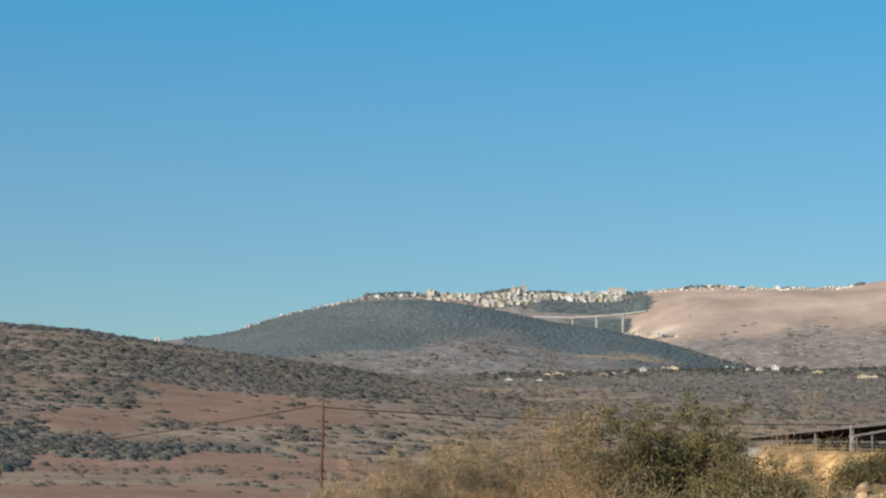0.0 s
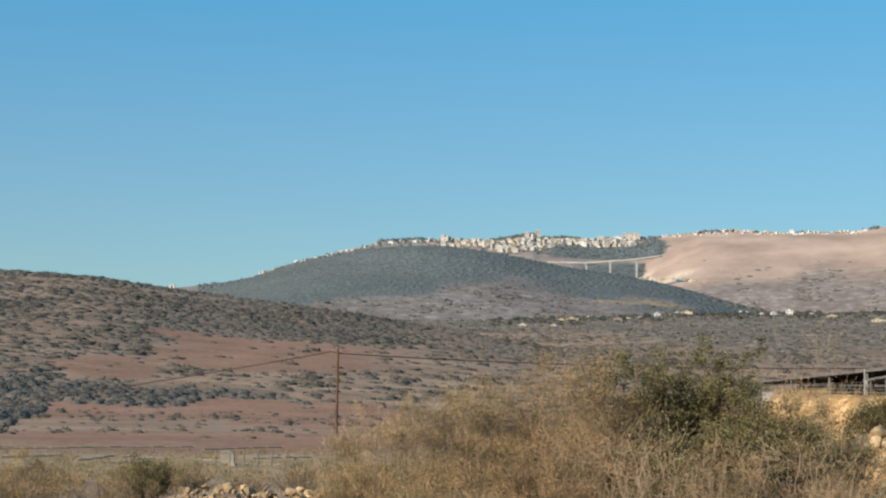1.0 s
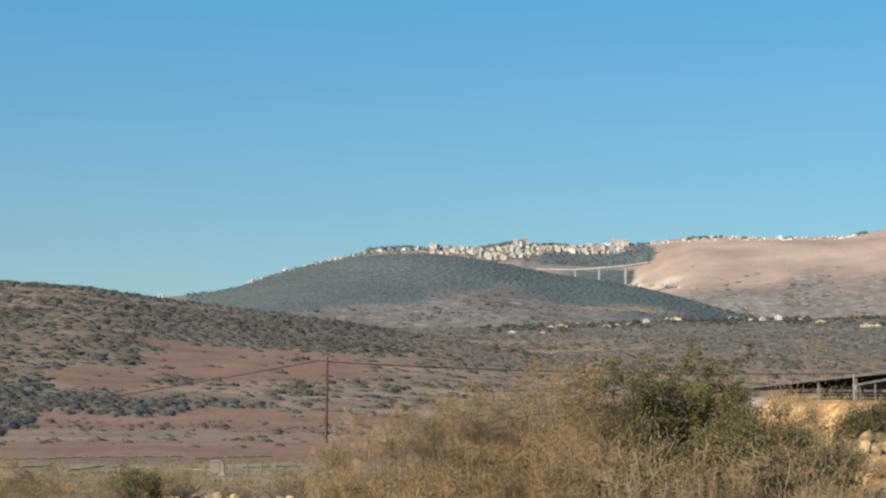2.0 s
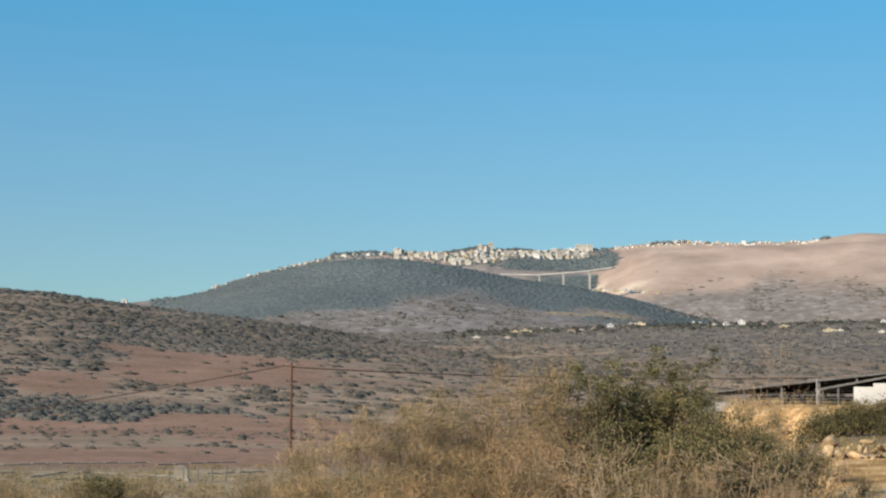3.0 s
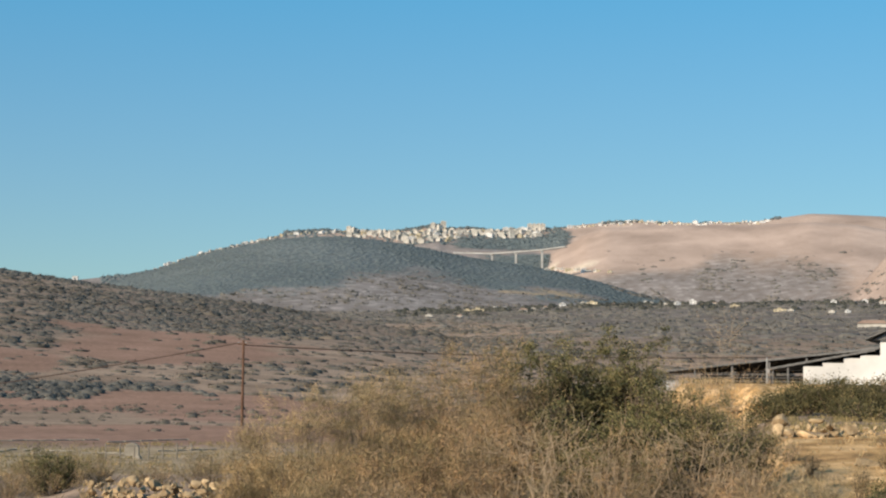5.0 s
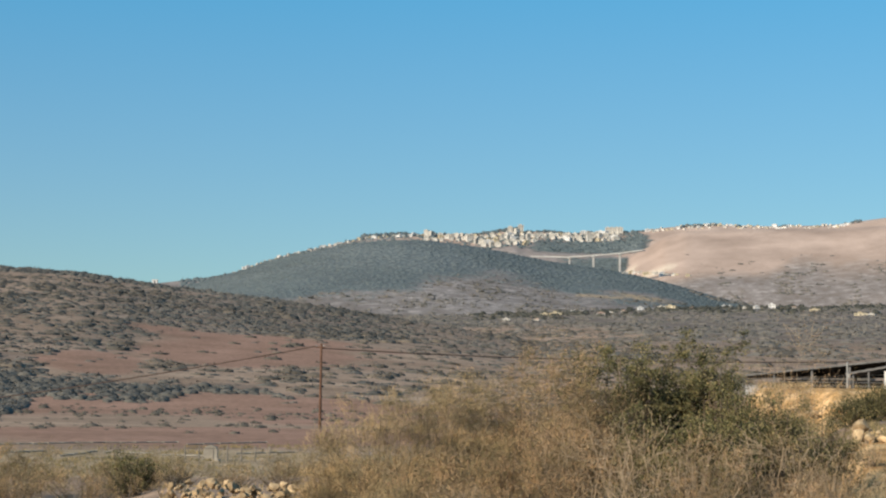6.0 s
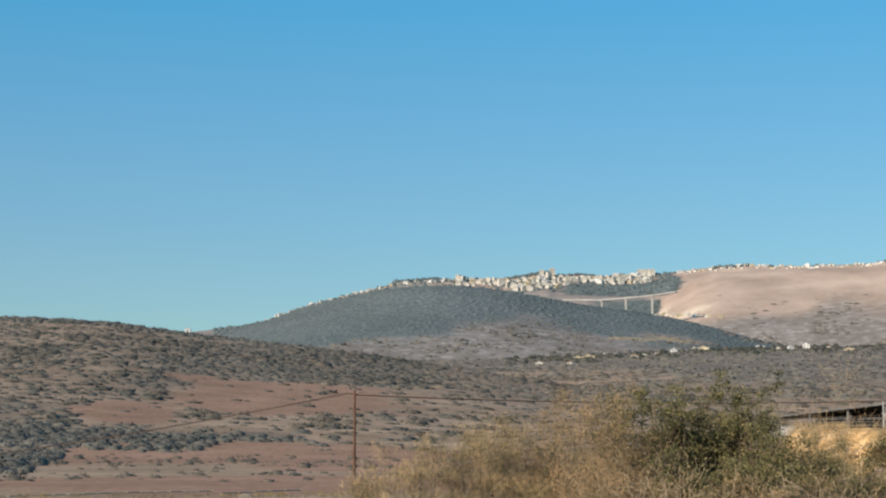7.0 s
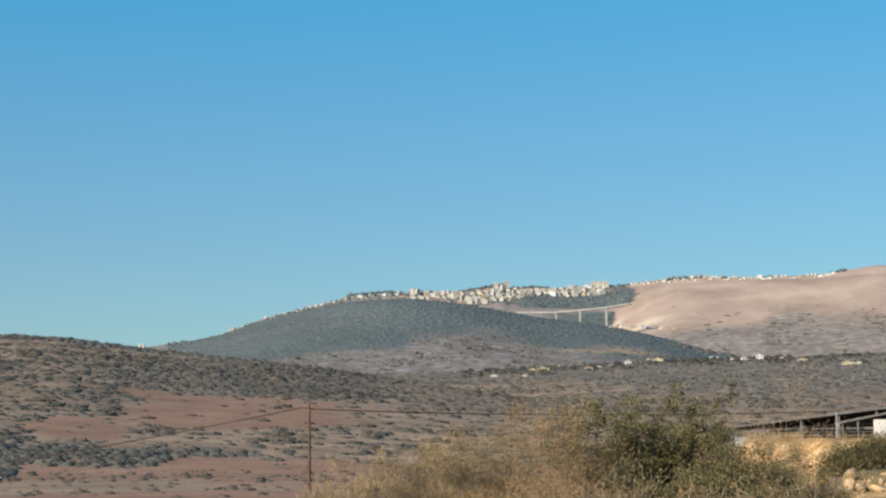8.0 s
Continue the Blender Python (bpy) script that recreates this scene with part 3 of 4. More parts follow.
bushes("skyline_trees", "clump of dark trees on the far skyline", "trees", HAZED_PINE,
       strew(150, -9.53, -7.63, 2889, 2906, lambda a, r: 0.9 + 0 * a, (7, 12), 54, 0.0, (0.8, 1.1)), 14, 58, 0.6)
bushes("skyline_trees", "low dark trees on the far ridge top", "trees", HAZED_PINE,
       strew(900, -4.9, 11.14, 2886, 2905, lambda a, r: np.maximum(0.35 * patchy(a, r, 3, 60, 0.0, 0.4), np.maximum((a < -2.95), np.maximum((a > -1.95) * (a < -1.15), (a > 3.75) * (a < 5.3)))), (6, 10), 56, 0.0, (0.5, 0.8)), 10, 59, 0.6)

# ---- the electric pole and its wires ----
def cable(name, a, b, sag, radius, label, parent=None):
    a, b = Vector(a), Vector(b)
    path = [(a.lerp(b, t) - Vector((0, 0, 4 * sag * t * (1 - t))), radius) for t in [i / 24 for i in range(25)]]
    return part(name, tubes([path], 5), WIRE, parent, label)


POLE_FOOT = spot(-11.18, 133)
POLE_TOP = Vector((-14.84, 178.82, 8.35))


def power_pole(foot, top):
    p = thing("power_pole", Matrix.Translation(foot), "slim brown wooden power pole standing in the dry field", "power pole")
    h = top.z - foot.z
    part("shaft", tubes([[(Vector((0, 0, -0.3)), 0.15), (Vector((0, 0, h * 0.5)), 0.125), (Vector((0, 0, h)), 0.10)]], 10), POLE_WOOD, p)
    arm = part("crossarm", block(-0.55, -0.06, h - 0.42, 0.3, 0.06, h - 0.3, 0.015), POLE_WOOD, p)
    for x in (-0.5, 0.0, 0.22):
        part("insulator", tubes([[(Vector((x, 0, h - 0.3)), 0.03), (Vector((x, 0, h - 0.24)), 0.06), (Vector((x, 0, h - 0.16)), 0.05)]], 8), CONCRETE, arm, "small grey insulator")
    return p


power_pole(POLE_FOOT, POLE_TOP)
far_end = Vector((-63.12, 213.57, 1.28))
tagged(cable("overhead_wire", POLE_TOP + Vector((-0.4, 0, -0.25)), far_end, 0.35, 0.065, ""), "dark sagging overhead wire strung from the pole", "wire", "overhead wires")
tagged(cable("overhead_wire", POLE_TOP + Vector((0.1, 0, -0.45)), (41.74, 204.77, 7.85), 0.5, 0.055, ""), "dark sagging overhead wire strung from the pole", "wire", "overhead wires")



# ---- the farm behind the bank ----
YARD = 4.85                                # height of the yard


def slab(x0, z0, x1, z1, y0, y1, thick, fall=0.0):
    """A roof slab whose section runs from (x0, z0) to (x1, z1), between two depths, with sheet ribs across."""
    verts, faces = [], []
    n = max(2, int(abs(x1 - x0) / 0.5))
    for i in range(n + 1):
        t = i / n
        x, z = x0 + (x1 - x0) * t, z0 + (z1 - z0) * t + (0.03 if i % 2 else 0.0)
        d = fall * t
        verts += [(x, y0, z), (x, y1, z - d), (x, y0, z - thick), (x, y1, z - d - thick)]
    for i in range(n):
        a, b = i * 4, i * 4 + 4
        faces += [(a, b, b + 1, a + 1), (a + 2, a + 3, b + 3, b + 2), (a, a + 2, b + 2, b), (a + 1, b + 1, b + 3, a + 3)]
    faces += [(0, 1, 3, 2), (n * 4, n * 4 + 2, n * 4 + 3, n * 4 + 1)]
    return verts, [], faces


def lean(top, y, k):
    """Set a building's depth askew in plan, in line with the yard."""
    for ob in top.children:
        for v in ob.data.vertices:
            v.co.x += (v.co.y - y) * k


def stretch(top, k):
    """Set a building's height over the yard."""
    for ob in top.children:
        for v in ob.data.vertices:
            v.co.z = YARD + (v.co.z - YARD) * k


def open_shed():
    s = thing("cattle_shed", pose(-0.40, 63.37, 0, 0, 0, -4.8), "long open cattle shed with a low shade-dark sheet roof on posts", "shed")
    l, r = Vector((20.03, 184.92, 6.41)), Vector((48.76, 179.49, 9.60))
    y0, y1 = 183.0, 195.0
    part("roof", slab(l.x, l.z, r.x, r.z, y0, y1, 0.18, 2.1), SHADED_ROOF, s, "thin sheet roof coloured dark for its shaded underside")
    l2, r2 = Vector((29.19, 203.92, 7.77)), Vector((54.02, 198.79, 10.79))
    part("roof", slab(l2.x, l2.z, r2.x, r2.z, 200, 214, 0.18), SHADED_ROOF, s, "thin sheet roof coloured dark for its shaded underside")
    part("fascia", slab(l.x - 0.1, l.z + 0.06, r.x, r.z + 0.06, y0 - 0.12, y0 - 0.02, 0.2), STEEL, s, "grey steel edge beam")
    part("fascia", slab(l2.x - 0.1, l2.z + 0.06, r2.x, r2.z + 0.06, 199.86, 199.96, 0.18), STEEL, s, "grey steel edge beam")
    for k in range(5):
        t = 0.16 + 0.17 * k
        x, top = l.x + (r.x - l.x) * t, l.z + (r.z - l.z) * t - 0.16
        for y, drop in ((y0 + 0.3, 0.1 * t), (y1 - 0.3, 2.1 * t)):
            part("post", block(x - 0.13, y - 0.13, YARD - 0.3, x + 0.13, y + 0.13, top - drop, 0.02), STEEL, s)
        beam = [[(Vector((x, y0 + 0.42, top - 0.12)), 0.1), (Vector((x, y1 - 0.42, top - 0.12 - 2.0 * t)), 0.1)]]
        part("beam", tubes(beam, 6), SHADED_ROOF, s)
    brace = [[(Vector((l.x + 8.4, y0 + 0.3, YARD + 0.2)), 0.07), (Vector((l.x + 10.0, y0 + 0.3, YARD + 1.7)), 0.07)]]
    part("brace", tubes(brace, 6), STEEL, s)
    part("back_wall", block(l.x + 4, y1 - 0.1, YARD - 0.3, r.x, y1 + 0.1, YARD + 1.3, 0.02), DARK, s, "low dark back wall")
    # added backdrop below the roof that stands for the shed's shaded interior
    bm = bmesh.new()
    low, x0, x1 = 6.62, l.x + (r.x - l.x) * 0.2, r.x
    z0, z1 = (l.z + (r.z - l.z) * 0.2 - 0.62, r.z - 2.3)
    vs = [bm.verts.new(v) for y in (y1 - 0.25, y1 - 0.18) for v in ((x0, y, min(low, z0) - 0.02), (x1, y, low), (x1, y, z1), (x0, y, z0))]
    for f in ((0, 1, 2, 3), (7, 6, 5, 4), (0, 4, 5, 1), (1, 5, 6, 2), (2, 6, 7, 3), (3, 7, 4, 0)):
        bm.faces.new([vs[k] for k in f])
    part("interior_shade", bm, DARK, s, "dark sheet added for the shade below the roof")
    part("feed_wall", block(l.x + 4.2, y0 + 1.2, YARD - 0.3, l.x + 19.5, y0 + 1.4, YARD + 0.78, 0.02), DARK, s, "low dark feed wall")
    for z in (0.5, 0.95):
        part("rail", tubes([[(Vector((l.x + 4, y0 + 0.12, YARD + z)), 0.05), (Vector((r.x - 9, y0 + 0.12, YARD + z)), 0.05)]], 6), STEEL, s)
    lean(s, y0, 0.19)
    stretch(s, 1.07)


def white_barn():
    b = thing("white_barn", pose(-0.38, 53.96, 0, 0, 0, -4.8), "bright white rendered barn with stepped wing and pale sheet roofs", "barn")
    # low wing: end wall that steps up under its mono-pitch roof
    cuts = [(33.28, 156.50, 6.74), (35.44, 156.03, 7.12), (37.83, 155.46, 7.62), (39.65, 155.01, 7.93), (41.69, 154.47, 8.17)]
    for p, q in zip(cuts[:-1], cuts[1:]):
        part("wall", block(p[0], 157, YARD - 0.3, q[0] + (0.5 if q is cuts[-1] else 0.0), 168, p[2]), WHITE, b)
    l, r = Vector((29.15, 157.32, 6.43)), Vector((41.34, 154.57, 8.56))
    part("roof", slab(l.x, l.z, r.x, r.z, 156.75, 168.5, 0.14), SHADED_ROOF, b, "thin sheet roof in the dark colour of shade")
    part("fascia", slab(l.x - 0.08, l.z + 0.03, r.x, r.z + 0.03, 156.6, 156.74, 0.22), STEEL, b, "grey steel edge beam")
    for u in (0.06, 0.2):
        x = l.x + (r.x - l.x) * u
        part("post", block(x - 0.1, 156.8, YARD - 0.3, x + 0.1, 157.0, l.z + (r.z - l.z) * u - 0.12, 0.02), STEEL, b)
    # tall block with its gable
    p, q = Vector((41.88, 156.49, 9.59)), Vector((46.53, 156.22, 9.58))
    part("wall", block(p.x, 156.99, YARD - 0.3, q.x, 172, p.z, 0.02), WHITE, b)
    e0, top, e1 = Vector((40.24, 155.89, 9.63)), Vector((43.29, 156.11, 10.80)), Vector((46.36, 156.27, 9.90))
    bm = bmesh.new()
    tri = [bm.verts.new((v.x, y, v.z - 0.25)) for y in (156.6, 171.5) for v in (e0 + Vector((0.9, 0, 0.1)), top, e1)]
    for f in ((0, 1, 2), (3, 5, 4), (0, 3, 4, 1), (1, 4, 5, 2), (0, 2, 5, 3)):
        bm.faces.new([tri[k] for k in f])
    part("gable", bm, STEEL, b, "grey steel gable")
    part("roof", slab(e0.x, e0.z, top.x, top.z, 156.0, 172.6, 0.16), STEEL, b, "grey steel roof slope")
    part("roof", slab(top.x, top.z + 0.02, e1.x, e1.z + 0.02, 156.0, 172.6, 0.16), SHEET, b, "pale sheet roof slope")
    # wing towards the yard's far end
    w0, w1 = Vector((46.51, 156.22, 8.67)), Vector((56.60, 156.05, 8.67))
    part("wall", block(w0.x, 156.996, YARD - 0.3, w1.x, 170, w0.z, 0.02), WHITE, b)
    c0, c1 = Vector((47.11, 158.13, 10.10)), Vector((57.32, 157.92, 10.10))
    # grey colour stands for the shade of the recess under the eave
    part("wall", block(c0.x, 158.6, w0.z, c1.x, 169, c0.z + 0.2), STEEL, b, "upper wall coloured grey for the shade under the eave")
    a0 = Vector((45.62, 156.48, 8.94))
    part("awning", block(a0.x, 156.1, a0.z - 0.32, w1.x, 158.4, a0.z, 0.03), SHEET, b, "pale sheet awning")
    bm = bmesh.new()
    f0, f1 = Vector((44.09, 156.92, 10.19)), Vector((56.65, 156.04, 10.28))
    f0.y = f1.y = 156.2
    g0, g1 = f0 + Vector((0.4, 5.0, 1.35)), f1 + Vector((0, 5.0, 1.35))
    vs = [bm.verts.new(v) for v in (f0, f1, g1, g0, f0 - Vector((0, 0, 0.2)), f1 - Vector((0, 0, 0.2)), g1 - Vector((0, 0, 0.2)), g0 - Vector((0, 0, 0.2)))]
    for f in ((0, 1, 2, 3), (7, 6, 5, 4), (0, 4, 5, 1), (1, 5, 6, 2), (2, 6, 7, 3), (3, 7, 4, 0)):
        bm.faces.new([vs[k] for k in f])
    part("roof", bm, WHITE, b, "white sheet roof slope")
    lean(b, 157.0, 0.27)
    stretch(b, 1.10)


def far_barn(az, r, w, h, label, mat, roof):
    b = thing("barn", Matrix.Translation(spot(az, r)) @ pose(0, 0, 0, 0, 0, -az), label, "barn", "barns behind the yard")
    part("wall", block(-w / 2 + 0.4, -4, -2, w / 2 - 0.4, 4, h, 0.02), mat, b)
    bm = bmesh.new()
    k = 3.0 if roof is TILE else 0.2
    vs = [bm.verts.new(v) for v in ((-w / 2, -4.6, h), (w / 2, -4.6, h), (w / 2 - k, 0, h + 2.0), (-w / 2 + k, 0, h + 2.0), (-w / 2, 4.6, h), (w / 2, 4.6, h))]
    for f in ((0, 1, 2, 3), (3, 2, 5, 4), (0, 3, 4), (1, 5, 2), (0, 4, 5, 1)):
        bm.faces.new([vs[k] for k in f])
    part("roof", bm, roof, b)


def yard_pole():
    foot, top = Vector((39.92, 198.28, 3.90)), Vector((39.99, 198.26, 7.62))
    foot.z = 2.0
    p = thing("lamp_post", Matrix.Translation(foot), "grey steel post with a small meter box", "post")
    h = top.z - foot.z
    part("shaft", tubes([[(Vector((0, 0, -0.4)), 0.1), (Vector((0, 0, h)), 0.085)]], 8), CONCRETE, p)
    part("meter_box", block(-0.04, -0.28, h - 1.6, 0.26, -0.1, h - 1.2, 0.02), CONCRETE, p, "grey meter box")
    part("cap", tubes([[(Vector((0, 0, h)), 0.14), (Vector((0, 0, h + 0.06)), 0.05)]], 8), CONCRETE, p)


# roof sheet darkened all over, to stand for the shade on its underside
SHADED_ROOF = surface("shaded_sheet", (0.014, 0.0135, 0.013), (0.034, 0.032, 0.03), 0.9, 0.7, 0.1)
open_shed()
white_barn()
yard_pole()
far_barn(14.55, 761, 17, 1.8, "low barn with a worn pinkish roof on the slope", PLASTER, TILE)
far_barn(17.51, 754, 34, 2.2, "long barn with a pale sheet roof on the slope", PLASTER, SHEET)
far_barn(17.84, 843, 40, 2.2, "long barn with a pale sheet roof on the slope", PLASTER, SHEET)
tank = thing("water_tank", Matrix.Translation(spot(6.82, 150)), "pale grey concrete trough beside the bank", "trough")
tz = Vector((17.79, 148.94, 5.00)).z - spot(6.82, 150).z
part("body", block(-1.1, -0.7, -0.3, 1.1, 0.7, tz, 0.06), CONCRETE, tank)
part("rim", block(-1.16, -0.76, tz, 1.16, 0.76, tz + 0.08, 0.02), CONCRETE, tank)
for dx in (-1.5, -1.9):
    post = thing("fence_post", Matrix.Translation(spot(6.82, 150) + Vector((dx, -0.3, 0))), "thin pale fence post leaning by the trough", "post", "fence posts")
    part("shaft", tubes([[(Vector((0, 0, -0.3)), 0.06), (Vector((0.1, 0, tz + 0.3)), 0.05)]], 6), CONCRETE, post)


# ---- stones ----
def stone_mesh(seed, flat=0.75):
    bm = bmesh.new()
    bmesh.ops.create_icosphere(bm, subdivisions=2, radius=0.5)
    rng = np.random.RandomState(seed)
    planes = [Vector(rng.normal(size=3)).normalized() for _ in range(9)]
    for v in bm.verts:
        for n in planes:
            d = v.co.dot(n) - 0.21
            if d > 0:
                v.co -= n * d * 0.95
        v.co += Vector(rng.normal(size=3)) * 0.012
        v.co.z *= flat
    me = bpy.data.meshes.new("stone")
    bm.to_mesh(me)
    bm.free()
    me.materials.append(STONE)
    return me


STONES = [stone_mesh(60 + i, 0.65 + 0.07 * (i % 4)) for i in range(8)]


def stone_row(name, label, az0, az1, r, n, size, rows, seed):
    rng = random.Random(seed)
    foot = spot((az0 + az1) / 2, r)
    wall = thing(name, Matrix.Translation(foot), label, "stone wall")
    for row in range(rows):
        for i in range(n - row * (n // 4)):
            az = az0 + (az1 - az0) * (i + 0.5 + rng.uniform(-0.35, 0.35)) / (n - row * (n // 4))
            s = size * rng.uniform(0.35, 1.0) * rng.choice((0.8, 1.0, 1.6))
            p = spot(az, r + rng.uniform(-0.7, 0.7) + row * 0.15)
            ob = new("stone", rng.choice(STONES))
            ob.parent = wall
            ob.matrix_parent_inverse = Matrix.Identity(4)
            ob.location = p - foot + Vector((0, 0, 0.10 * s + row * size * rng.uniform(0.3, 0.55)))
            ob.rotation_euler = (rng.uniform(-0.5, 0.5), rng.uniform(-0.5, 0.5), rng.uniform(0, 6.3))
            ob.scale = (s * rng.uniform(0.9, 1.4), s, s * rng.uniform(0.8, 1.2))


stone_row("rubble_wall", "tumbled wall of pale yellow limestone along the field edge", -17.6, -11.66, 44.6, 46, 0.46, 3, 4)
stone_row("rubble_wall", "tumbled wall of pale limestone half lost in dry shrubs", -11.77, -5.29, 45.0, 30, 0.46, 3, 5)
stone_row("rubble_wall", "row of pale limestone boulders along the bank's crest", 9.88, 13.96, 52.5, 22, 0.55, 3, 6)
stone_row("rubble_wall", "scattered pale boulders on the earth bank", 14.07, 18.65, 54.5, 13, 0.5, 2, 7)
stone_row("rubble_wall", "loose yellow stones broken out of the yard's earth bank", 7.10, 11.25, 142, 16, 0.9, 2, 8)
for d, n, s, k in ((38, 20, 0.16, 9), (42, 24, 0.22, 10), (46, 22, 0.26, 11), (49.5, 26, 0.2, 12)):
    stone_row("loose_stones", "loose small stones on the earth slope", 9.76, 18.22, d, n, s, 1, k)
for k, (a, d, w) in enumerate(((13.06, 44.5, 2.4), (14.29, 46.5, 1.9), (12.05, 42.5, 1.3), (16.71, 47.0, 1.4), (-10.63, 42.0, 0.9))):
    rock = new("flat_rock", STONES[k])
    rock.matrix_world = Matrix.Translation(spot(a, d, -0.05)) @ pose(0, 0, 0, 24, 0, 0) @ pose(0, 0, 0, 0, 0, 40 * k) @ Matrix.Diagonal((w, w * 0.8, 0.8, 1))
    tagged(rock, "pale flat limestone slab sunk in the earth bank", "rock", "rocks on the bank")


# ---- the field's edge: low rail fence and a pale block ----
def rail_fence(az0, az1, r, n, label):
    foot = spot((az0 + az1) / 2, r)
    f = thing("rail_fence", Matrix.Translation(foot), label, "fence")
    pts = [spot(az0 + (az1 - az0) * i / (n - 1), r) - foot for i in range(n)]
    for p in pts:
        part("post", tubes([[(p + Vector((0, 0, -0.2)), 0.05), (p + Vector((0, 0, 0.85)), 0.035)]], 6), OLD_WOOD, f)
    for h in (0.7,):
        part("rail", tubes([[(p + Vector((0, 0, h)), 0.02) for p in pts]], 5), OLD_WOOD, f)


rail_fence(-16.67, -13.24, 74, 7, "low grey rail fence at the edge of the stubble field")
def field_pipe(az0, r0, az1, r1, seed):
    """A jointed irrigation pipe lying over the field's furrows."""
    rng = random.Random(seed)
    foot = spot((az0 + az1) / 2, (r0 + r1) / 2)
    p = thing("irrigation_pipe", Matrix.Translation(foot), "thin pale irrigation pipe lying on the stubble", "pipe", "irrigation pipes")
    n = max(3, int(abs(az1 - az0) / 0.55))
    pts = [spot(az0 + (az1 - az0) * i / n, r0 + (r1 - r0) * i / n + rng.uniform(-0.25, 0.25), 0.05 + rng.uniform(0, 0.03)) - foot for i in range(n + 1)]
    for a, b in zip(pts[:-1], pts[1:]):
        part("pipe", tubes([[(a, 0.04), (b, 0.04)]], 6), PIPE, p)
        part("coupling", tubes([[(b - Vector((0.12, 0, 0)), 0.055), (b + Vector((0.12, 0, 0)), 0.055)]], 6), PIPE, p)


PIPE = surface("weathered_pipe", (0.22, 0.20, 0.165), (0.34, 0.31, 0.26), 1.5, 0.8)
for k, (a0, d0, a1, d1) in enumerate(((-25.5, 91, -17.0, 96), (-16.6, 93, -13.4, 98), (-21.6, 78, -20.2, 84), (-20.6, 76, -18.4, 76.5), (-19.9, 83, -18.0, 82), (-17.6, 80, -15.6, 79), (-14.6, 82, -12.2, 84), (-24.5, 80, -22.2, 83))):
    field_pipe(a0, d0, a1, d1, 300 + k)
block_stone = thing("concrete_block", Matrix.Translation(spot(-15.62, 75)), "pale weathered concrete block with a rounded top in the stubble field", "block")
block_stone.scale = (0.75, 0.75, 0.8)
bm = bmesh.new()
arch = [(-0.5, -0.1), (0.5, -0.1), (0.5, 0.72), (0.36, 0.94), (0.12, 1.04), (-0.12, 1.04), (-0.36, 0.94), (-0.5, 0.72)]
rings = [[bm.verts.new((x, y, z)) for x, z in arch] for y in (-0.3, 0.3)]
bm.faces.new(rings[0]), bm.faces.new(rings[1][::-1])
for k in range(8):
    bm.faces.new((rings[0][k], rings[1][k], rings[1][(k + 1) % 8], rings[0][(k + 1) % 8]))
bmesh.ops.recalc_face_normals(bm, faces=bm.faces)
part("body", bm, PIPE, block_stone)
part("plinth", block(-0.62, -0.4, -0.1, 0.62, 0.4, 0.14, 0.03), PIPE, block_stone)


# ---- shrubs near the camera ----
def leaves(points, dirs, length, width, seed):
    """Diamond leaves from points along directions: vertices and faces."""
    rng = np.random.RandomState(seed)
    n = len(points)
    d = dirs / np.maximum(1e-6, np.linalg.norm(dirs, axis=1, keepdims=True))
    s = np.cross(d, rng.normal(size=(n, 3)))
    s /= np.maximum(1e-6, np.linalg.norm(s, axis=1, keepdims=True))
    l = rng.uniform(length[0], length[1], (n, 1))
    w = rng.uniform(width[0], width[1], (n, 1))
    v = np.stack([points, points + d * l * 0.5 + s * w * 0.5, points + d * l, points + d * l * 0.5 - s * w * 0.5], 1).reshape(-1, 3)
    k = np.arange(n)[:, None] * 4
    return v.tolist(), [], (k + np.array([[0, 1, 2, 3]])).tolist()


def limb(rng, a, b, r0, r1, steps, bend):
    mid = [a.lerp(b, i / steps) for i in range(steps + 1)]
    off = Vector((0, 0, 0))
    path = []
    for i, p in enumerate(mid):
        t = i / steps
        off = off + Vector((rng.uniform(-1, 1), rng.uniform(-1, 1), rng.uniform(-0.5, 0.8))) * bend if 0 < i else off
        path.append((p + off * (t if i < steps else 1), r0 + (r1 - r0) * t))
    return path


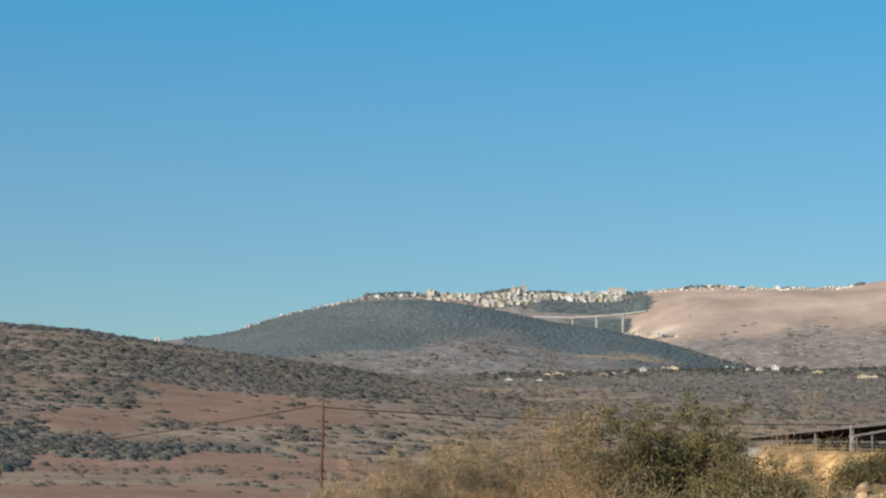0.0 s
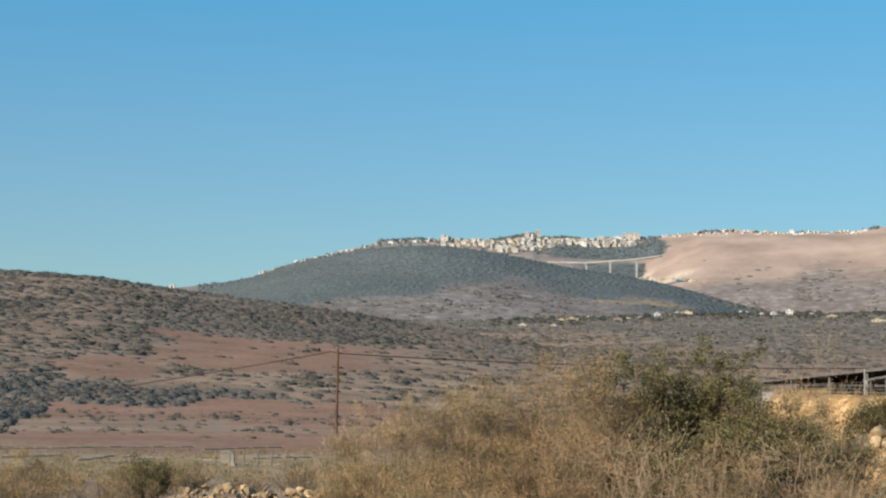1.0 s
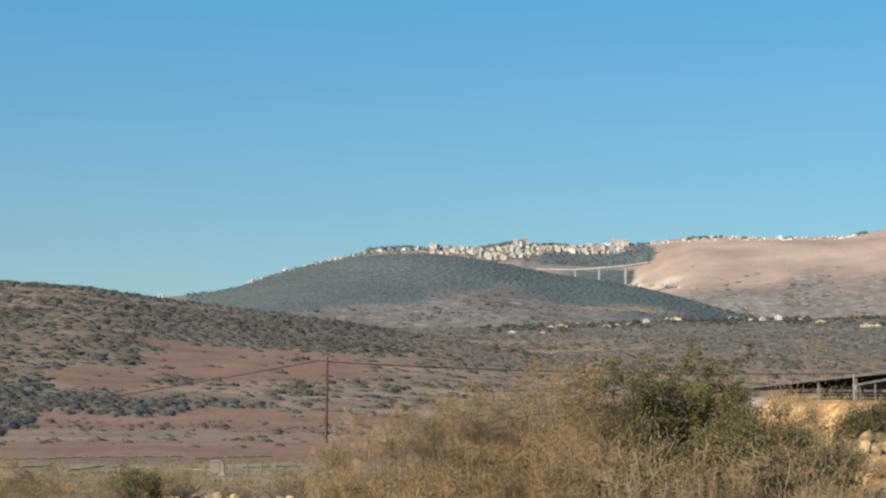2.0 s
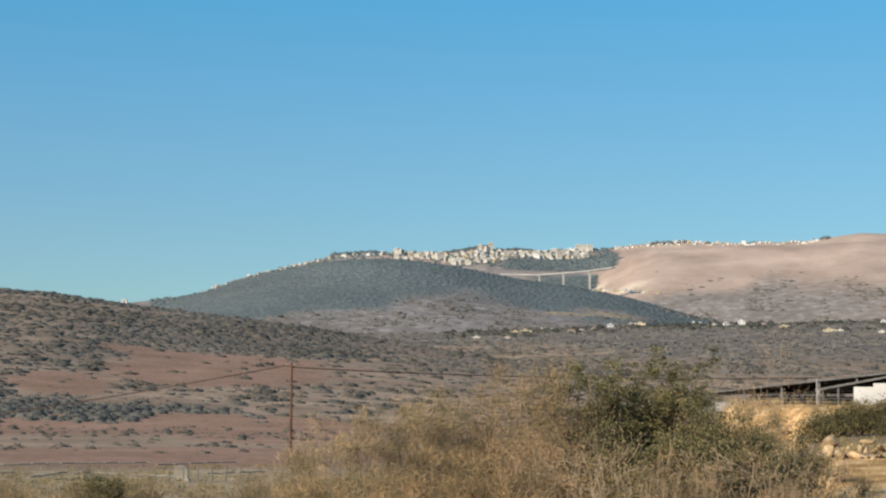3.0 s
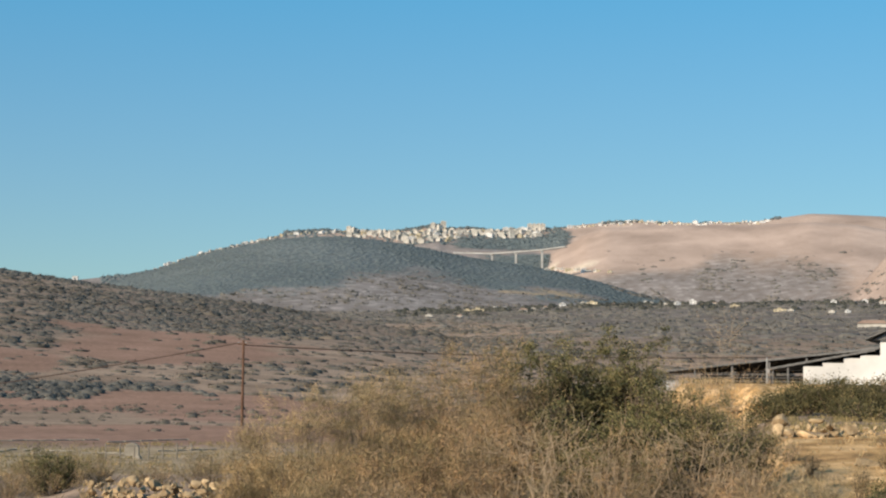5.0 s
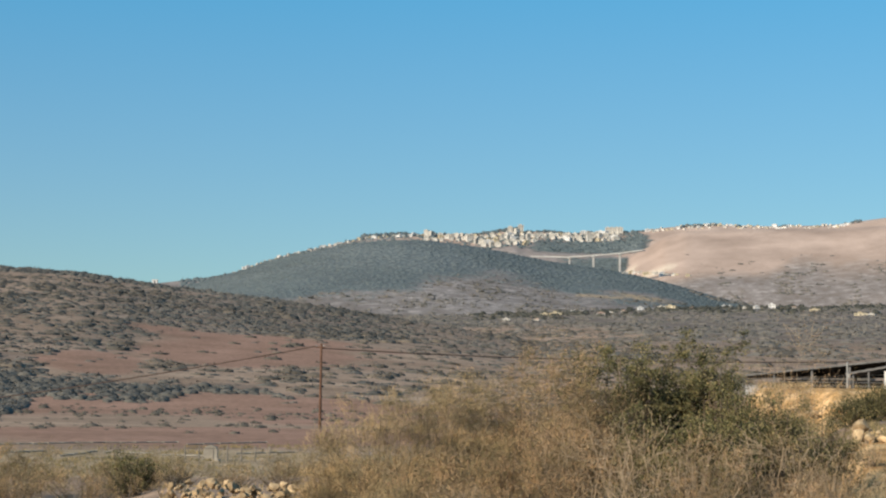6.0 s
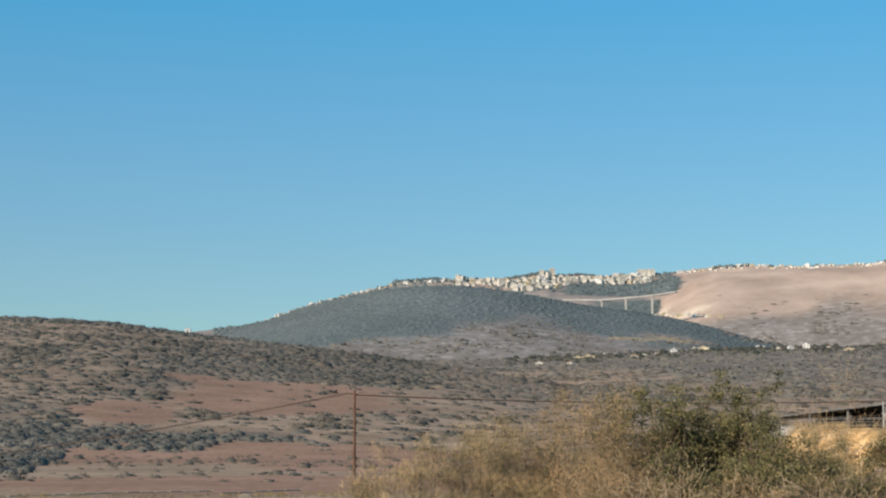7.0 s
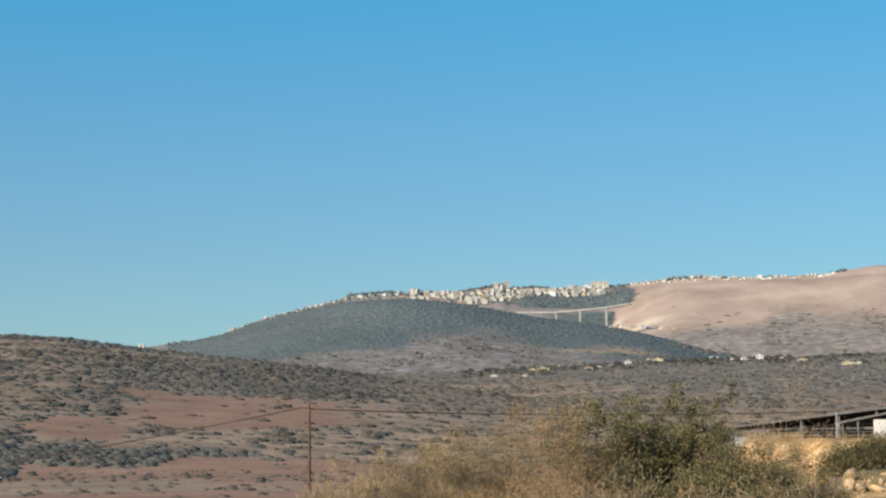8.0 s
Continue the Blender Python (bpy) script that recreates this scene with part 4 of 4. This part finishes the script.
def shrub(name, label, category, foot, width, height, style, seed, group=""):
    """A shrub: stems that fork into boughs and twigs, with leaves about the twigs' ends."""
    rng = random.Random(seed)
    nr = np.random.RandomState(seed)
    top = thing(name, Matrix.Translation(foot), label, category, group)
    tips, ways = [], []
    crowns = style["crowns"]
    for i in range(crowns):
        # places of the crown's lobes: a ragged dome
        a = i * 2.399 + rng.uniform(-0.5, 0.5)
        q = math.sqrt((i + 0.5) / crowns)
        h = height * (0.40 + 0.52 * max(0.0, 1 - q * q) ** 0.4) * rng.uniform(0.74, 1.04)
        lobe = Vector((math.cos(a) * q * width * 0.44, math.sin(a) * q * width * 0.30, h))
        root = Vector((lobe.x * 0.22 + rng.uniform(-0.1, 0.1), lobe.y * 0.22, -0.1))
        r0 = style["stem"] * rng.uniform(0.7, 1.2)
        main = limb(rng, root, lobe, r0, r0 * 0.35, style["steps"], width * style["crook"])
        stems = [main]
        for k in range(style["forks"]):
            j = rng.randint(2, style["steps"])
            p, r = main[j]
            out = Vector((rng.uniform(-1, 1), rng.uniform(-1, 1), rng.uniform(*style["rise"]))).normalized()
            end = p + out * style["spread"] * height * rng.uniform(0.5, 1.1)
            n = style.get("bends", 3)
            bough = limb(rng, p, end, r * 0.65, r * 0.25, n, width * style["crook"] * 0.7)
            stems.append(bough)
            tips.append(bough[-1][0])
            ways.append(out)
            tips.append(bough[n - 1][0])
            ways.append(out)
            for _ in range(style["twigs"]):
                o2 = (out + Vector((rng.uniform(-1, 1), rng.uniform(-1, 1), rng.uniform(-0.5, 1)))).normalized()
                e2 = bough[n - 1][0] + o2 * style["spread"] * height * rng.uniform(0.35, 0.8)
                stems.append(limb(rng, bough[n - 1][0], e2, r * 0.3, 0.005, n, width * style["crook"] * 0.6))
                tips.append(e2)
                ways.append(o2)
        part("branch", tubes(stems, 3 if style["stem"] < 0.03 else 4), style["bark"], top)
    if not style["leaves"]:
        return top
    T, D = np.array([t[:] for t in tips]), np.array([d[:] for d in ways])
    for name2, mat, count, size, leaf_l, leaf_w, rise in style["leaves"]:
        n = int(count * width * height)
        pick = nr.randint(0, len(T), n)
        # denser near each tip, thinning out, with some tips left bare
        keep = nr.rand(len(T)) > style.get("gaps", 0.2)
        pick = pick[keep[pick]]
        off = nr.normal(size=(len(pick), 3)) * size * (0.5 + nr.rand(len(T)))[pick][:, None] * np.array([1.15, 1.0, 0.8])
        P = T[pick] + off
        P[:, 2] = np.maximum(P[:, 2], 0.02)
        way = D[pick] * 0.5 + nr.normal(size=(len(pick), 3)) * 0.7 + np.array([0, 0, rise])
        part(name2, leaves(P, way, leaf_l, leaf_w, seed + 3), mat, top)
    return top


BROOM = dict(gaps=0.42, steps=5, rise=(-0.35, 1.0), crowns=22, forks=3, twigs=4, stem=0.018, crook=0.014, spread=0.21, bark=BARK, leaves=[
    ("dry_foliage", STRAW, 2100, 0.15, (0.10, 0.30), (0.005, 0.010), 0.6), ("foliage", OLIVE, 900, 0.12, (0.03, 0.07), (0.010, 0.022), 0.3)])
OLIVE_BROOM = dict(BROOM, leaves=[("dry_foliage", RUSSET, 1250, 0.15, (0.08, 0.25), (0.005, 0.010), 0.45), ("foliage", OLIVE, 1250, 0.12, (0.03, 0.075), (0.011, 0.025), 0.3)])
RUSSET_BROOM = dict(BROOM, bark=PALE_BARK, crook=0.04, rise=(-0.7, 0.7), bends=5, leaves=[("dry_foliage", RUSSET, 1100, 0.14, (0.10, 0.30), (0.006, 0.012), 0.5), ("foliage", OLIVE, 260, 0.11, (0.04, 0.09), (0.012, 0.028), 0.3)])
LEAFY = dict(gaps=0.42, steps=5, rise=(-0.35, 1.0), crowns=30, forks=3, twigs=3, stem=0.04, crook=0.012, spread=0.15, bark=BARK, leaves=[
    ("foliage", GREEN, 2900, 0.105, (0.04, 0.09), (0.025, 0.05), 0.15), ("dry_leaves", OLIVE, 380, 0.17, (0.04, 0.08), (0.02, 0.035), 0.2)])
PALE_LEAFY = dict(LEAFY, leaves=[("foliage", GREEN, 1300, 0.12, (0.04, 0.09), (0.025, 0.05), 0.15), ("dry_leaves", OLIVE, 1700, 0.15, (0.04, 0.08), (0.02, 0.04), 0.2)])
WISPY = dict(steps=5, rise=(-0.2, 1.0), crowns=16, forks=5, twigs=6, stem=0.014, crook=0.015, spread=0.24, bark=PALE_BARK, leaves=[
    ("dry_foliage", RUSSET, 900, 0.2, (0.06, 0.2), (0.006, 0.014), 0.5)])
CROOKED = dict(steps=9, rise=(-0.8, 0.5), crowns=12, forks=6, twigs=4, stem=0.019, crook=0.06, spread=0.34, bends=6, bark=PALE_BARK, leaves=[
    ("dry_foliage", STRAW, 160, 0.16, (0.05, 0.16), (0.006, 0.014), 0.3)])
FAR_LEAFY = dict(gaps=0.45, steps=5, rise=(-0.4, 0.8), crowns=16, forks=3, twigs=2, stem=0.07, crook=0.01, spread=0.2, bark=BARK, leaves=[
    ("foliage", HEDGE, 980, 0.27, (0.08, 0.17), (0.05, 0.10), 0.15), ("dry_leaves", OLIVE, 110, 0.34, (0.08, 0.16), (0.03, 0.06), 0.2)])
FAR_OLIVE = dict(FAR_LEAFY, leaves=[("foliage", HEDGE, 880, 0.27, (0.08, 0.17), (0.04, 0.09), 0.15), ("dry_leaves", OLIVE, 260, 0.32, (0.08, 0.18), (0.03, 0.07), 0.2)])

# bearing, angle of the top, half width (degrees), range, kind
PLANTS = [
    # the dry side of the thicket
    (-10.7, -1.95, 1.8, 37, "broom"), (-8.54, -0.85, 2.6, 36.5, "broom"), (-5.75, 0.1, 3.0, 37.5, "broom"), (-3.05, 0.95, 3.0, 38.5, "olive"), (-1.2, 1.42, 2.2, 37, "olive"), (-1.99, 0.52, 1.9, 38.2, "olive"), (-4.35, -0.12, 2.1, 39, "broom"), (-7.13, -2.45, 3.6, 34, "olive"), (-3.40, -1.76, 3.6, 33.5, "olive"), (-0.57, -1.18, 2.6, 33.6, "russet"), (0.38, 1.13, 1.4, 37.8, "olive"),
    # its green heart
    (1.85, 1.98, 1.9, 38.5, "leafy"), (0.2, 1.25, 1.3, 39.2, "leafy"), (3.1, 1.45, 1.2, 39.6, "leafy"), (4.8, 2.45, 1.35, 39, "leafy"), (2.4, -0.9, 1.5, 36.2, "leafy"), (4.3, -1.0, 1.4, 35.8, "leafy"), (5.9, -1.4, 1.1, 36, "leafy"), (5.4, 1.2, 1.0, 38.4, "leafy"), (3.69, 0.19, 1.7, 40, "leafy"), (2.86, -0.24, 1.3, 40.8, "leafy"), (6.2, -0.15, 1.3, 37.4, "leafy"), (6.6, -0.35, 1.4, 38, "leafy"),
    # the sparse side towards the farm
    (8.1, 2.0, 0.95, 42, "wispy"), (7.78, -0.3, 1.7, 37.5, "pale_leafy"), (9.40, -0.6, 1.7, 40, "pale_leafy"), (1.56, -1.18, 2.7, 32.2, "crooked"), (4.50, -1.76, 1.8, 33, "crooked"), (4.73, -2.46, 2.7, 33.4, "russet"), (7.42, -1.17, 2.3, 34, "crooked"),
    (10.40, -2.43, 2.4, 33.5, "crooked"), (8.56, -2.90, 2.8, 34.5, "russet"), (11.06, -3.79, 2.1, 33.5, "broom"), (15.74, -3.50, 1.9, 35.5, "leafy"), (13.75, -4.3, 1.9, 34.5, "broom"), (17.27, -3.02, 1.7, 37, "broom"), (17.45, -4.24, 2.4, 34.5, "olive"),
    # low dry growth along the verge
    (9.6, -3.2, 1.5, 33.2, "russet"), (12.3, -3.9, 1.6, 33, "broom"), (10.9, -4.4, 1.5, 31.5, "russet"), (-8.2, -4.0, 2.0, 31.5, "broom"), (-5.4, -3.7, 2.0, 31.3, "russet"), (-2.4, -4.6, 2.0, 31.5, "russet"),
    # low growth along the rubble wall and the field
    (-10.23, -3.46, 2.1, 37.5, "broom"), (-23.24, -2.63, 2.3, 50, "olive"), (-18.29, -3.01, 1.4, 52, "olive"), (-14.83, -3.26, 1.3, 53, "olive"), (-20.58, -3.3, 2.4, 46, "olive"), (-23.80, -3.2, 2.4, 45, "olive"), (-18.9, -2.75, 1.5, 50, "leafy"), (-16.9, -3.0, 1.2, 51, "olive"), (-12.6, -2.9, 1.5, 48, "olive"),
    # below the farmyard
    (10.66, -0.35, 1.4, 90, "far"), (11.31, 0.23, 1.3, 92, "far"), (11.95, 0.42, 0.9, 95, "far_olive"), (13.17, 0.55, 1.5, 93, "far"), (12.44, 0.00, 1.2, 99, "far"), (14.06, 0.23, 1.2, 89, "far_olive"), (14.84, 0.41, 1.7, 92, "far"), (15.82, 0.14, 1.4, 93, "far_olive"), (16.71, 0.68, 1.9, 95, "far"), (18.64, 0.49, 1.9, 92, "far_olive"), (15.81, -0.45, 1.5, 80, "far"), (14.26, -0.55, 1.4, 78, "far_olive"),
    (17.76, -0.27, 1.7, 80, "far"), (7.89, -0.75, 1.3, 120, "far_olive"), (13.64, -0.34, 1.0, 82, "far"),
    # small growth on the earth slope
    (12.21, -2.48, 0.55, 45, "olive"), (15.15, -2.31, 0.6, 46, "broom"), (16.43, -1.98, 0.7, 48, "olive"), (11.32, -2.03, 0.6, 47, "russet"), (14.10, -2.91, 0.5, 42, "broom"), (12.87, -3.65, 0.6, 39, "russet"), (14.90, -1.86, 0.4, 50, "olive")]
KINDS = {
    "broom": ("broom_shrub", "straw-coloured dry broom shrub with feathery twigs", "shrub", BROOM),
    "olive": ("broom_shrub", "olive-brown half-dry broom shrub with fine twigs", "shrub", OLIVE_BROOM),
    "russet": ("broom_shrub", "russet-brown dry shrub of tangled pale twigs", "shrub", RUSSET_BROOM),
    "leafy": ("leafy_shrub", "dense olive-green leafy shrub with dark hollows", "shrub", LEAFY),
    "pale_leafy": ("leafy_shrub", "pale olive half-dry leafy shrub below the earth bank", "shrub", PALE_LEAFY),
    "wispy": ("dry_shrub", "wispy leafless dry shrub with thin pale twigs", "shrub", WISPY),
    "crooked": ("bare_shrub", "bare shrub of pale crooked branches", "shrub", CROOKED),
    "far_olive": ("leafy_shrub", "olive-brown rounded shrub below the farmyard", "shrub", FAR_OLIVE),
    "far": ("leafy_shrub", "rounded olive-green shrub below the farmyard", "shrub", FAR_LEAFY),
}
for i, (az, el, half, r, kind) in enumerate(PLANTS):
    name, label, category, style = KINDS[kind]
    foot = spot(az, r)
    tall = EYE + r * math.tan(radians(el)) - foot.z
    shrub(name, label, category, foot, 2 * r * math.tan(radians(half)), max(0.3, tall * 1.05), style, 100 + i, kind + " shrubs")


# ---- dry grass ----
def dry_grass(n, az0, az1, r0, r1, tall, seed, keep):
    rng = np.random.RandomState(seed)
    az = rng.uniform(az0, az1, n)
    r = np.sqrt(rng.uniform(r0 * r0, r1 * r1, n))
    ok = rng.rand(n) < keep(az, r)
    az, r = az[ok], r[ok]
    x, y = ground_plan(az, r)
    base = np.stack([x, y, land(az, r)], -1)
    b = np.repeat(base, 9, 0)
    b[:, :2] += rng.normal(size=(len(b), 2)) * 0.12
    return leaves(b, np.stack([rng.normal(size=len(b)) * 0.35, rng.normal(size=len(b)) * 0.35, np.ones(len(b))], -1), tall, (0.015, 0.035), seed)


grass = part("dry_grass", dry_grass(13000, -25, 21, 31, 62, (0.08, 0.34), 71, lambda a, r: (0.08 + 0.8 * patchy(a, r, 21, 2.2, 0.0, 0.5)) * (1 - 0.6 * oval(a, r, EARTH)) * (1 - 0.7 * (a < -9)) * (1 - 0.8 * oval(a, r, SAND))), STRAW)
tagged(grass, "straw-coloured dry grass tufts over stony ground", "grass", "", "stuff")
weeds = part("field_weeds", dry_grass(5000, -27, 8, 60, 92, (0.10, 0.28), 72, lambda a, r: 0.15 + 0.7 * patchy(a, r, 22, 9, -0.1, 0.5)), OLIVE)
tagged(weeds, "low dry weeds in the stubble field", "grass", "", "stuff")
rim = part("bank_weeds", dry_grass(700, 6.2, 16, 146, 153, (0.3, 0.9), 73, lambda a, r: 0.2 + 0.8 * patchy(a, r, 23, 5, -0.1, 0.4)), STRAW)
tagged(rim, "dry weeds along the broken rim of the earth bank", "grass", "", "stuff")
straw = part("bank_grass", dry_grass(2200, 8.5, 21, 55, 82, (0.12, 0.4), 74, lambda a, r: 0.15 + 0.7 * patchy(a, r, 24, 3, -0.1, 0.4)), OLIVE)
tagged(straw, "straw-coloured dry grass behind the boulders", "grass", "", "stuff")


# ---- the viaduct ----
def viaduct():
    pts = [Vector((98.20, 3149.69, 233.83)), Vector((159.99, 3104.36, 230.08)), Vector((198.36, 3073.15, 231.00)), Vector((239.71, 3040.53, 232.73)), Vector((276.48, 3007.54, 236.21))]
    pts = [p + Vector((-1.0, 0, 2.6)) for p in pts]
    v = thing("viaduct", Matrix.Translation(pts[2]), "pale concrete road viaduct on tall piers across a ravine", "bridge")
    o = pts[2]
    for a, b in zip(pts[:-1], pts[1:]):
        d = (b - a).normalized()
        s = Vector((-d.y, d.x, 0)).normalized() * 4
        bm = bmesh.new()
        vs = [bm.verts.new(p + q - o) for p in (a, b) for q in (s, -s, -s - Vector((0, 0, 1.1)), s - Vector((0, 0, 1.1)))]
        for f in ((0, 1, 5, 4), (1, 2, 6, 5), (2, 3, 7, 6), (3, 0, 4, 7), (0, 3, 2, 1), (4, 5, 6, 7)):
            bm.faces.new([vs[k] for k in f])
        part("deck", bm, CONCRETE, v)
        for side in (s, -s):
            bm = bmesh.new()
            t = side.normalized() * 0.3
            vs = [bm.verts.new(p + q - o) for p in (a, b) for q in (side, side - t, side - t + Vector((0, 0, 0.8)), side + Vector((0, 0, 0.8)))]
            for f in ((0, 1, 5, 4), (1, 2, 6, 5), (2, 3, 7, 6), (3, 0, 4, 7), (0, 3, 2, 1), (4, 5, 6, 7)):
                bm.faces.new([vs[k] for k in f])
            part("parapet", bm, CONCRETE, v)
    for p, h in ((pts[1], 12), (pts[2], 40), (pts[3], 60)):
        q = p - o
        part("pier", block(q.x - 1.7, q.y - 2.6, q.z - h, q.x + 1.7, q.y + 2.6, q.z - 2.0, 0.3), CONCRETE, v)
        part("pier_head", block(q.x - 3.2, q.y - 3.6, q.z - 3.2, q.x + 3.2, q.y + 3.6, q.z - 1.11, 0.3), CONCRETE, v)


viaduct()


# ---- houses of the town and the village ----
def house(name, label, group, w, d, storeys, mat, roof, cols):
    """A plain flat- or hip-roofed block with its windows."""
    h = storeys * 3.1
    b = thing(name, pose(0, 0, 0), label, "house", group)
    part("wall", block(-w / 2, -d / 2, -6, w / 2, d / 2, h), mat, b)
    if roof == "flat":
        part("parapet", block(-w / 2 - 0.2, -d / 2 - 0.2, h, w / 2 + 0.2, d / 2 + 0.2, h + 0.9), mat, b)
        part("stair_house", block(-w * 0.2, -d * 0.2, h + 0.9, w * 0.12, d * 0.2, h + 3.2), mat, b)
    else:
        bm = bmesh.new()
        e = 0.6
        vs = [bm.verts.new(c) for c in ((-w / 2 - e, -d / 2 - e, h), (w / 2 + e, -d / 2 - e, h), (w / 2 + e, d / 2 + e, h), (-w / 2 - e, d / 2 + e, h), (-w * 0.22, 0, h + d * 0.26), (w * 0.22, 0, h + d * 0.26))]
        for f in ((0, 1, 5, 4), (1, 2, 5), (2, 3, 4, 5), (3, 0, 4), (3, 2, 1, 0)):
            bm.faces.new([vs[k] for k in f])
        part("roof", bm, TILE if roof == "tile" else SHEET, b)
    pane = None
    for s in range(storeys):
        for c in range(cols):
            x = (c + 0.5) / cols * w - w / 2
            if pane is None:
                ob = part("window", block(-0.9, -0.06, -0.75, 0.9, 0.06, 0.75), GLASS, b)
                pane = ob.data
            else:
                ob = new("window", pane)
                ob.parent = b
            ob.location = (x, -d / 2 - 0.03, s * 3.1 + 1.7)
    return b


TOWN = [house("house", "cream flat-roofed apartment block in the hill town", "town houses", 17, 12, 3, PLASTER, "flat", 3),
        house("house", "low cream flat-roofed house in the hill town", "town houses", 14, 11, 2, PLASTER, "flat", 2),
        house("house", "long white housing block in the hill town", "town houses", 26, 11, 3, WHITE_FAR, "flat", 4),
        house("house", "ochre plastered house in the hill town", "town houses", 13, 10, 2, OCHRE, "flat", 2),
        house("house", "tall pale apartment tower on the town's skyline", "town houses", 14, 12, 5, PLASTER, "flat", 2)]
used = set()


def put(kind, az, r, turn, scale=1.0):
    m = Matrix.Translation(spot(az, r)) @ pose(0, 0, 0, 0, 0, turn) @ Matrix.Scale(scale, 4)
    if kind not in used:
        used.add(kind)
        kind.matrix_world = m
        return kind
    ob = copy_thing(kind, Matrix.Translation(spot(az, r)) @ pose(0, 0, 0, 0, 0, turn))
    ob.scale = (scale, scale, scale)
    return ob


rng = random.Random(12)
spots = []
tries = 0
while len(spots) < 190 and tries < 9000:
    tries += 1
    az = rng.uniform(-6.9, 1.1)
    a = np.array(az)
    low = 2828 - 72 * float(ease(-5.4, -4.0, a) * (1 - ease(-2.8, -1.9, a))) - 12 * float(ease(-2.2, -0.5, a))
    high = 2884 - 16 * float(ease(-5.0, -4.5, a) * (1 - ease(-1.3, -0.9, a)))
    r = low + (high - low) * rng.random() ** 0.9
    if any(abs(az - a) * 48 < 11 and abs(r - q) < 13 for a, q in spots):
        continue
    spots.append((az, r))
    k = rng.choices(TOWN, (4, 6, 1.2, 2, 1.0))[0]
    put(k, az, r, -az + rng.uniform(-40, 40), rng.uniform(0.5, 0.8))
for i in range(44):
    az = -14.9 + (-6.70 - -14.9) * (i + rng.uniform(0, 0.8)) / 44
    put(TOWN[rng.choice((1, 1, 3, 2))], az, rng.uniform(2872, 2894), -az + rng.uniform(-30, 30), rng.uniform(0.3, 0.5))
for i in range(78):
    az = 2.4 + (10.6 - 2.4) * (i + rng.uniform(0, 0.8)) / 78
    put(TOWN[rng.choice((1, 1, 1, 2, 3))], az, rng.uniform(2864, 2897), -az + rng.uniform(-30, 30), rng.uniform(0.24, 0.42))
for u in (0.75, 0.92, 1.12, 1.27, -2.9):
    put(TOWN[4], u, 2886, -u, 0.8)

for az, r, k in ((1.86, 2379, 1), (2.29, 2345, 3), (2.67, 2326, 1), (3.05, 2297, 2), (3.48, 2284, 1), (4.07, 2269, 3)):
    put(TOWN[k], az, r, -az + rng.uniform(-20, 20), 0.5)

VILLAGE = [house("house", "low cream house among trees on the village ridge", "village houses", 15, 9, 1, PLASTER, "flat", 3),
           house("house", "white two-storey house among trees on the village ridge", "village houses", 12, 9, 2, WHITE_FAR, "flat", 2),
           house("house", "ochre house with a long low front on the village ridge", "village houses", 19, 9, 1, OCHRE, "flat", 3),
           house("house", "tile-roofed pale house on the village ridge", "village houses", 14, 10, 1, PLASTER, "tile", 3)]
for az, r, k, s in ((-3.46, 1096, 0, 0.7), (-2.16, 1091, 3, 0.6), (-1.83, 1223, 2, 0.8), (-1.4, 1228, 2, 1.0), (-0.65, 1253, 1, 0.7), (-0.29, 1249, 0, 0.7), (0.49, 1197, 3, 0.9), (0.89, 1226, 0, 0.6),
                    (1.43, 1252, 3, 0.6), (2.13, 1261, 1, 0.8), (2.99, 1298, 0, 0.9), (3.37, 1298, 2, 1.0), (4.23, 1249, 3, 0.6), (5.56, 1290, 1, 0.6), (5.77, 1268, 1, 0.55), (6.37, 1225, 0, 0.7),
                    (6.85, 1223, 1, 0.7), (7.48, 1254, 1, 0.9), (8.34, 1254, 3, 0.6), (9.17, 1191, 2, 0.8), (10.95, 1094, 2, 0.9), (11.39, 1088, 0, 0.7), (11.59, 1153, 0, 0.6), (13.04, 1242, 1, 0.7),
                    (12.99, 1041, 0, 0.6), (13.59, 1032, 1, 0.5), (14.25, 1246, 1, 0.65), (15.05, 1227, 3, 1.3), (15.38, 1257, 0, 0.8), (16.6, 1185, 0, 0.8), (16.98, 1177, 1, 0.8)):
    put(VILLAGE[k], az, r, -az + rng.uniform(-25, 25), s * 0.56)
for az, r, k, s in ((1.48, 1987, 0, 0.8), (1.76, 2393, 2, 0.9), (2.10, 2363, 0, 0.8), (2.41, 2339, 2, 1.0), (2.81, 2318, 0, 1.0), (3.19, 2297, 3, 0.9), (3.57, 2284, 2, 0.8)):
    put(VILLAGE[k], az, r, -az + rng.uniform(-25, 25), s * 0.7)
for k in VILLAGE + TOWN:
    assert k in used
bushes("village_trees", "dark garden trees round the village houses", "trees", GARDEN,
        strew(3400, -5.0, 22, 1120, 1312, lambda a, r: (0.12 + 0.75 * patchy(a, r, 14, 26, -0.2, 0.3)) * (0.35 + 0.65 * ease(1180, 1250, r)), (3.0, 6.5), 61, -0.2, (0.6, 1.05)), 26, 65)

# ---- lone white huts ----
for az, r, s, label in ((-18.05, 700, 0.75, "small white hut on the near hill's crest"), (4.66, 2090, 1.0, "small white house at the foot of the bare hill")):
    hut = thing("hut", Matrix.Translation(spot(az, r)), label, "hut")
    hut.scale = (s, s, s)
    part("wall", block(-1.8, -1.5, -1, 1.8, 1.5, 2.8), WHITE_FAR, hut)
    part("roof", block(-2.0, -1.7, 2.8, 2.0, 1.7, 3.1), WHITE_FAR, hut)
    part("door", block(-0.5, -1.56, 0, 0.5, -1.5, 2.0), GLASS, hut)
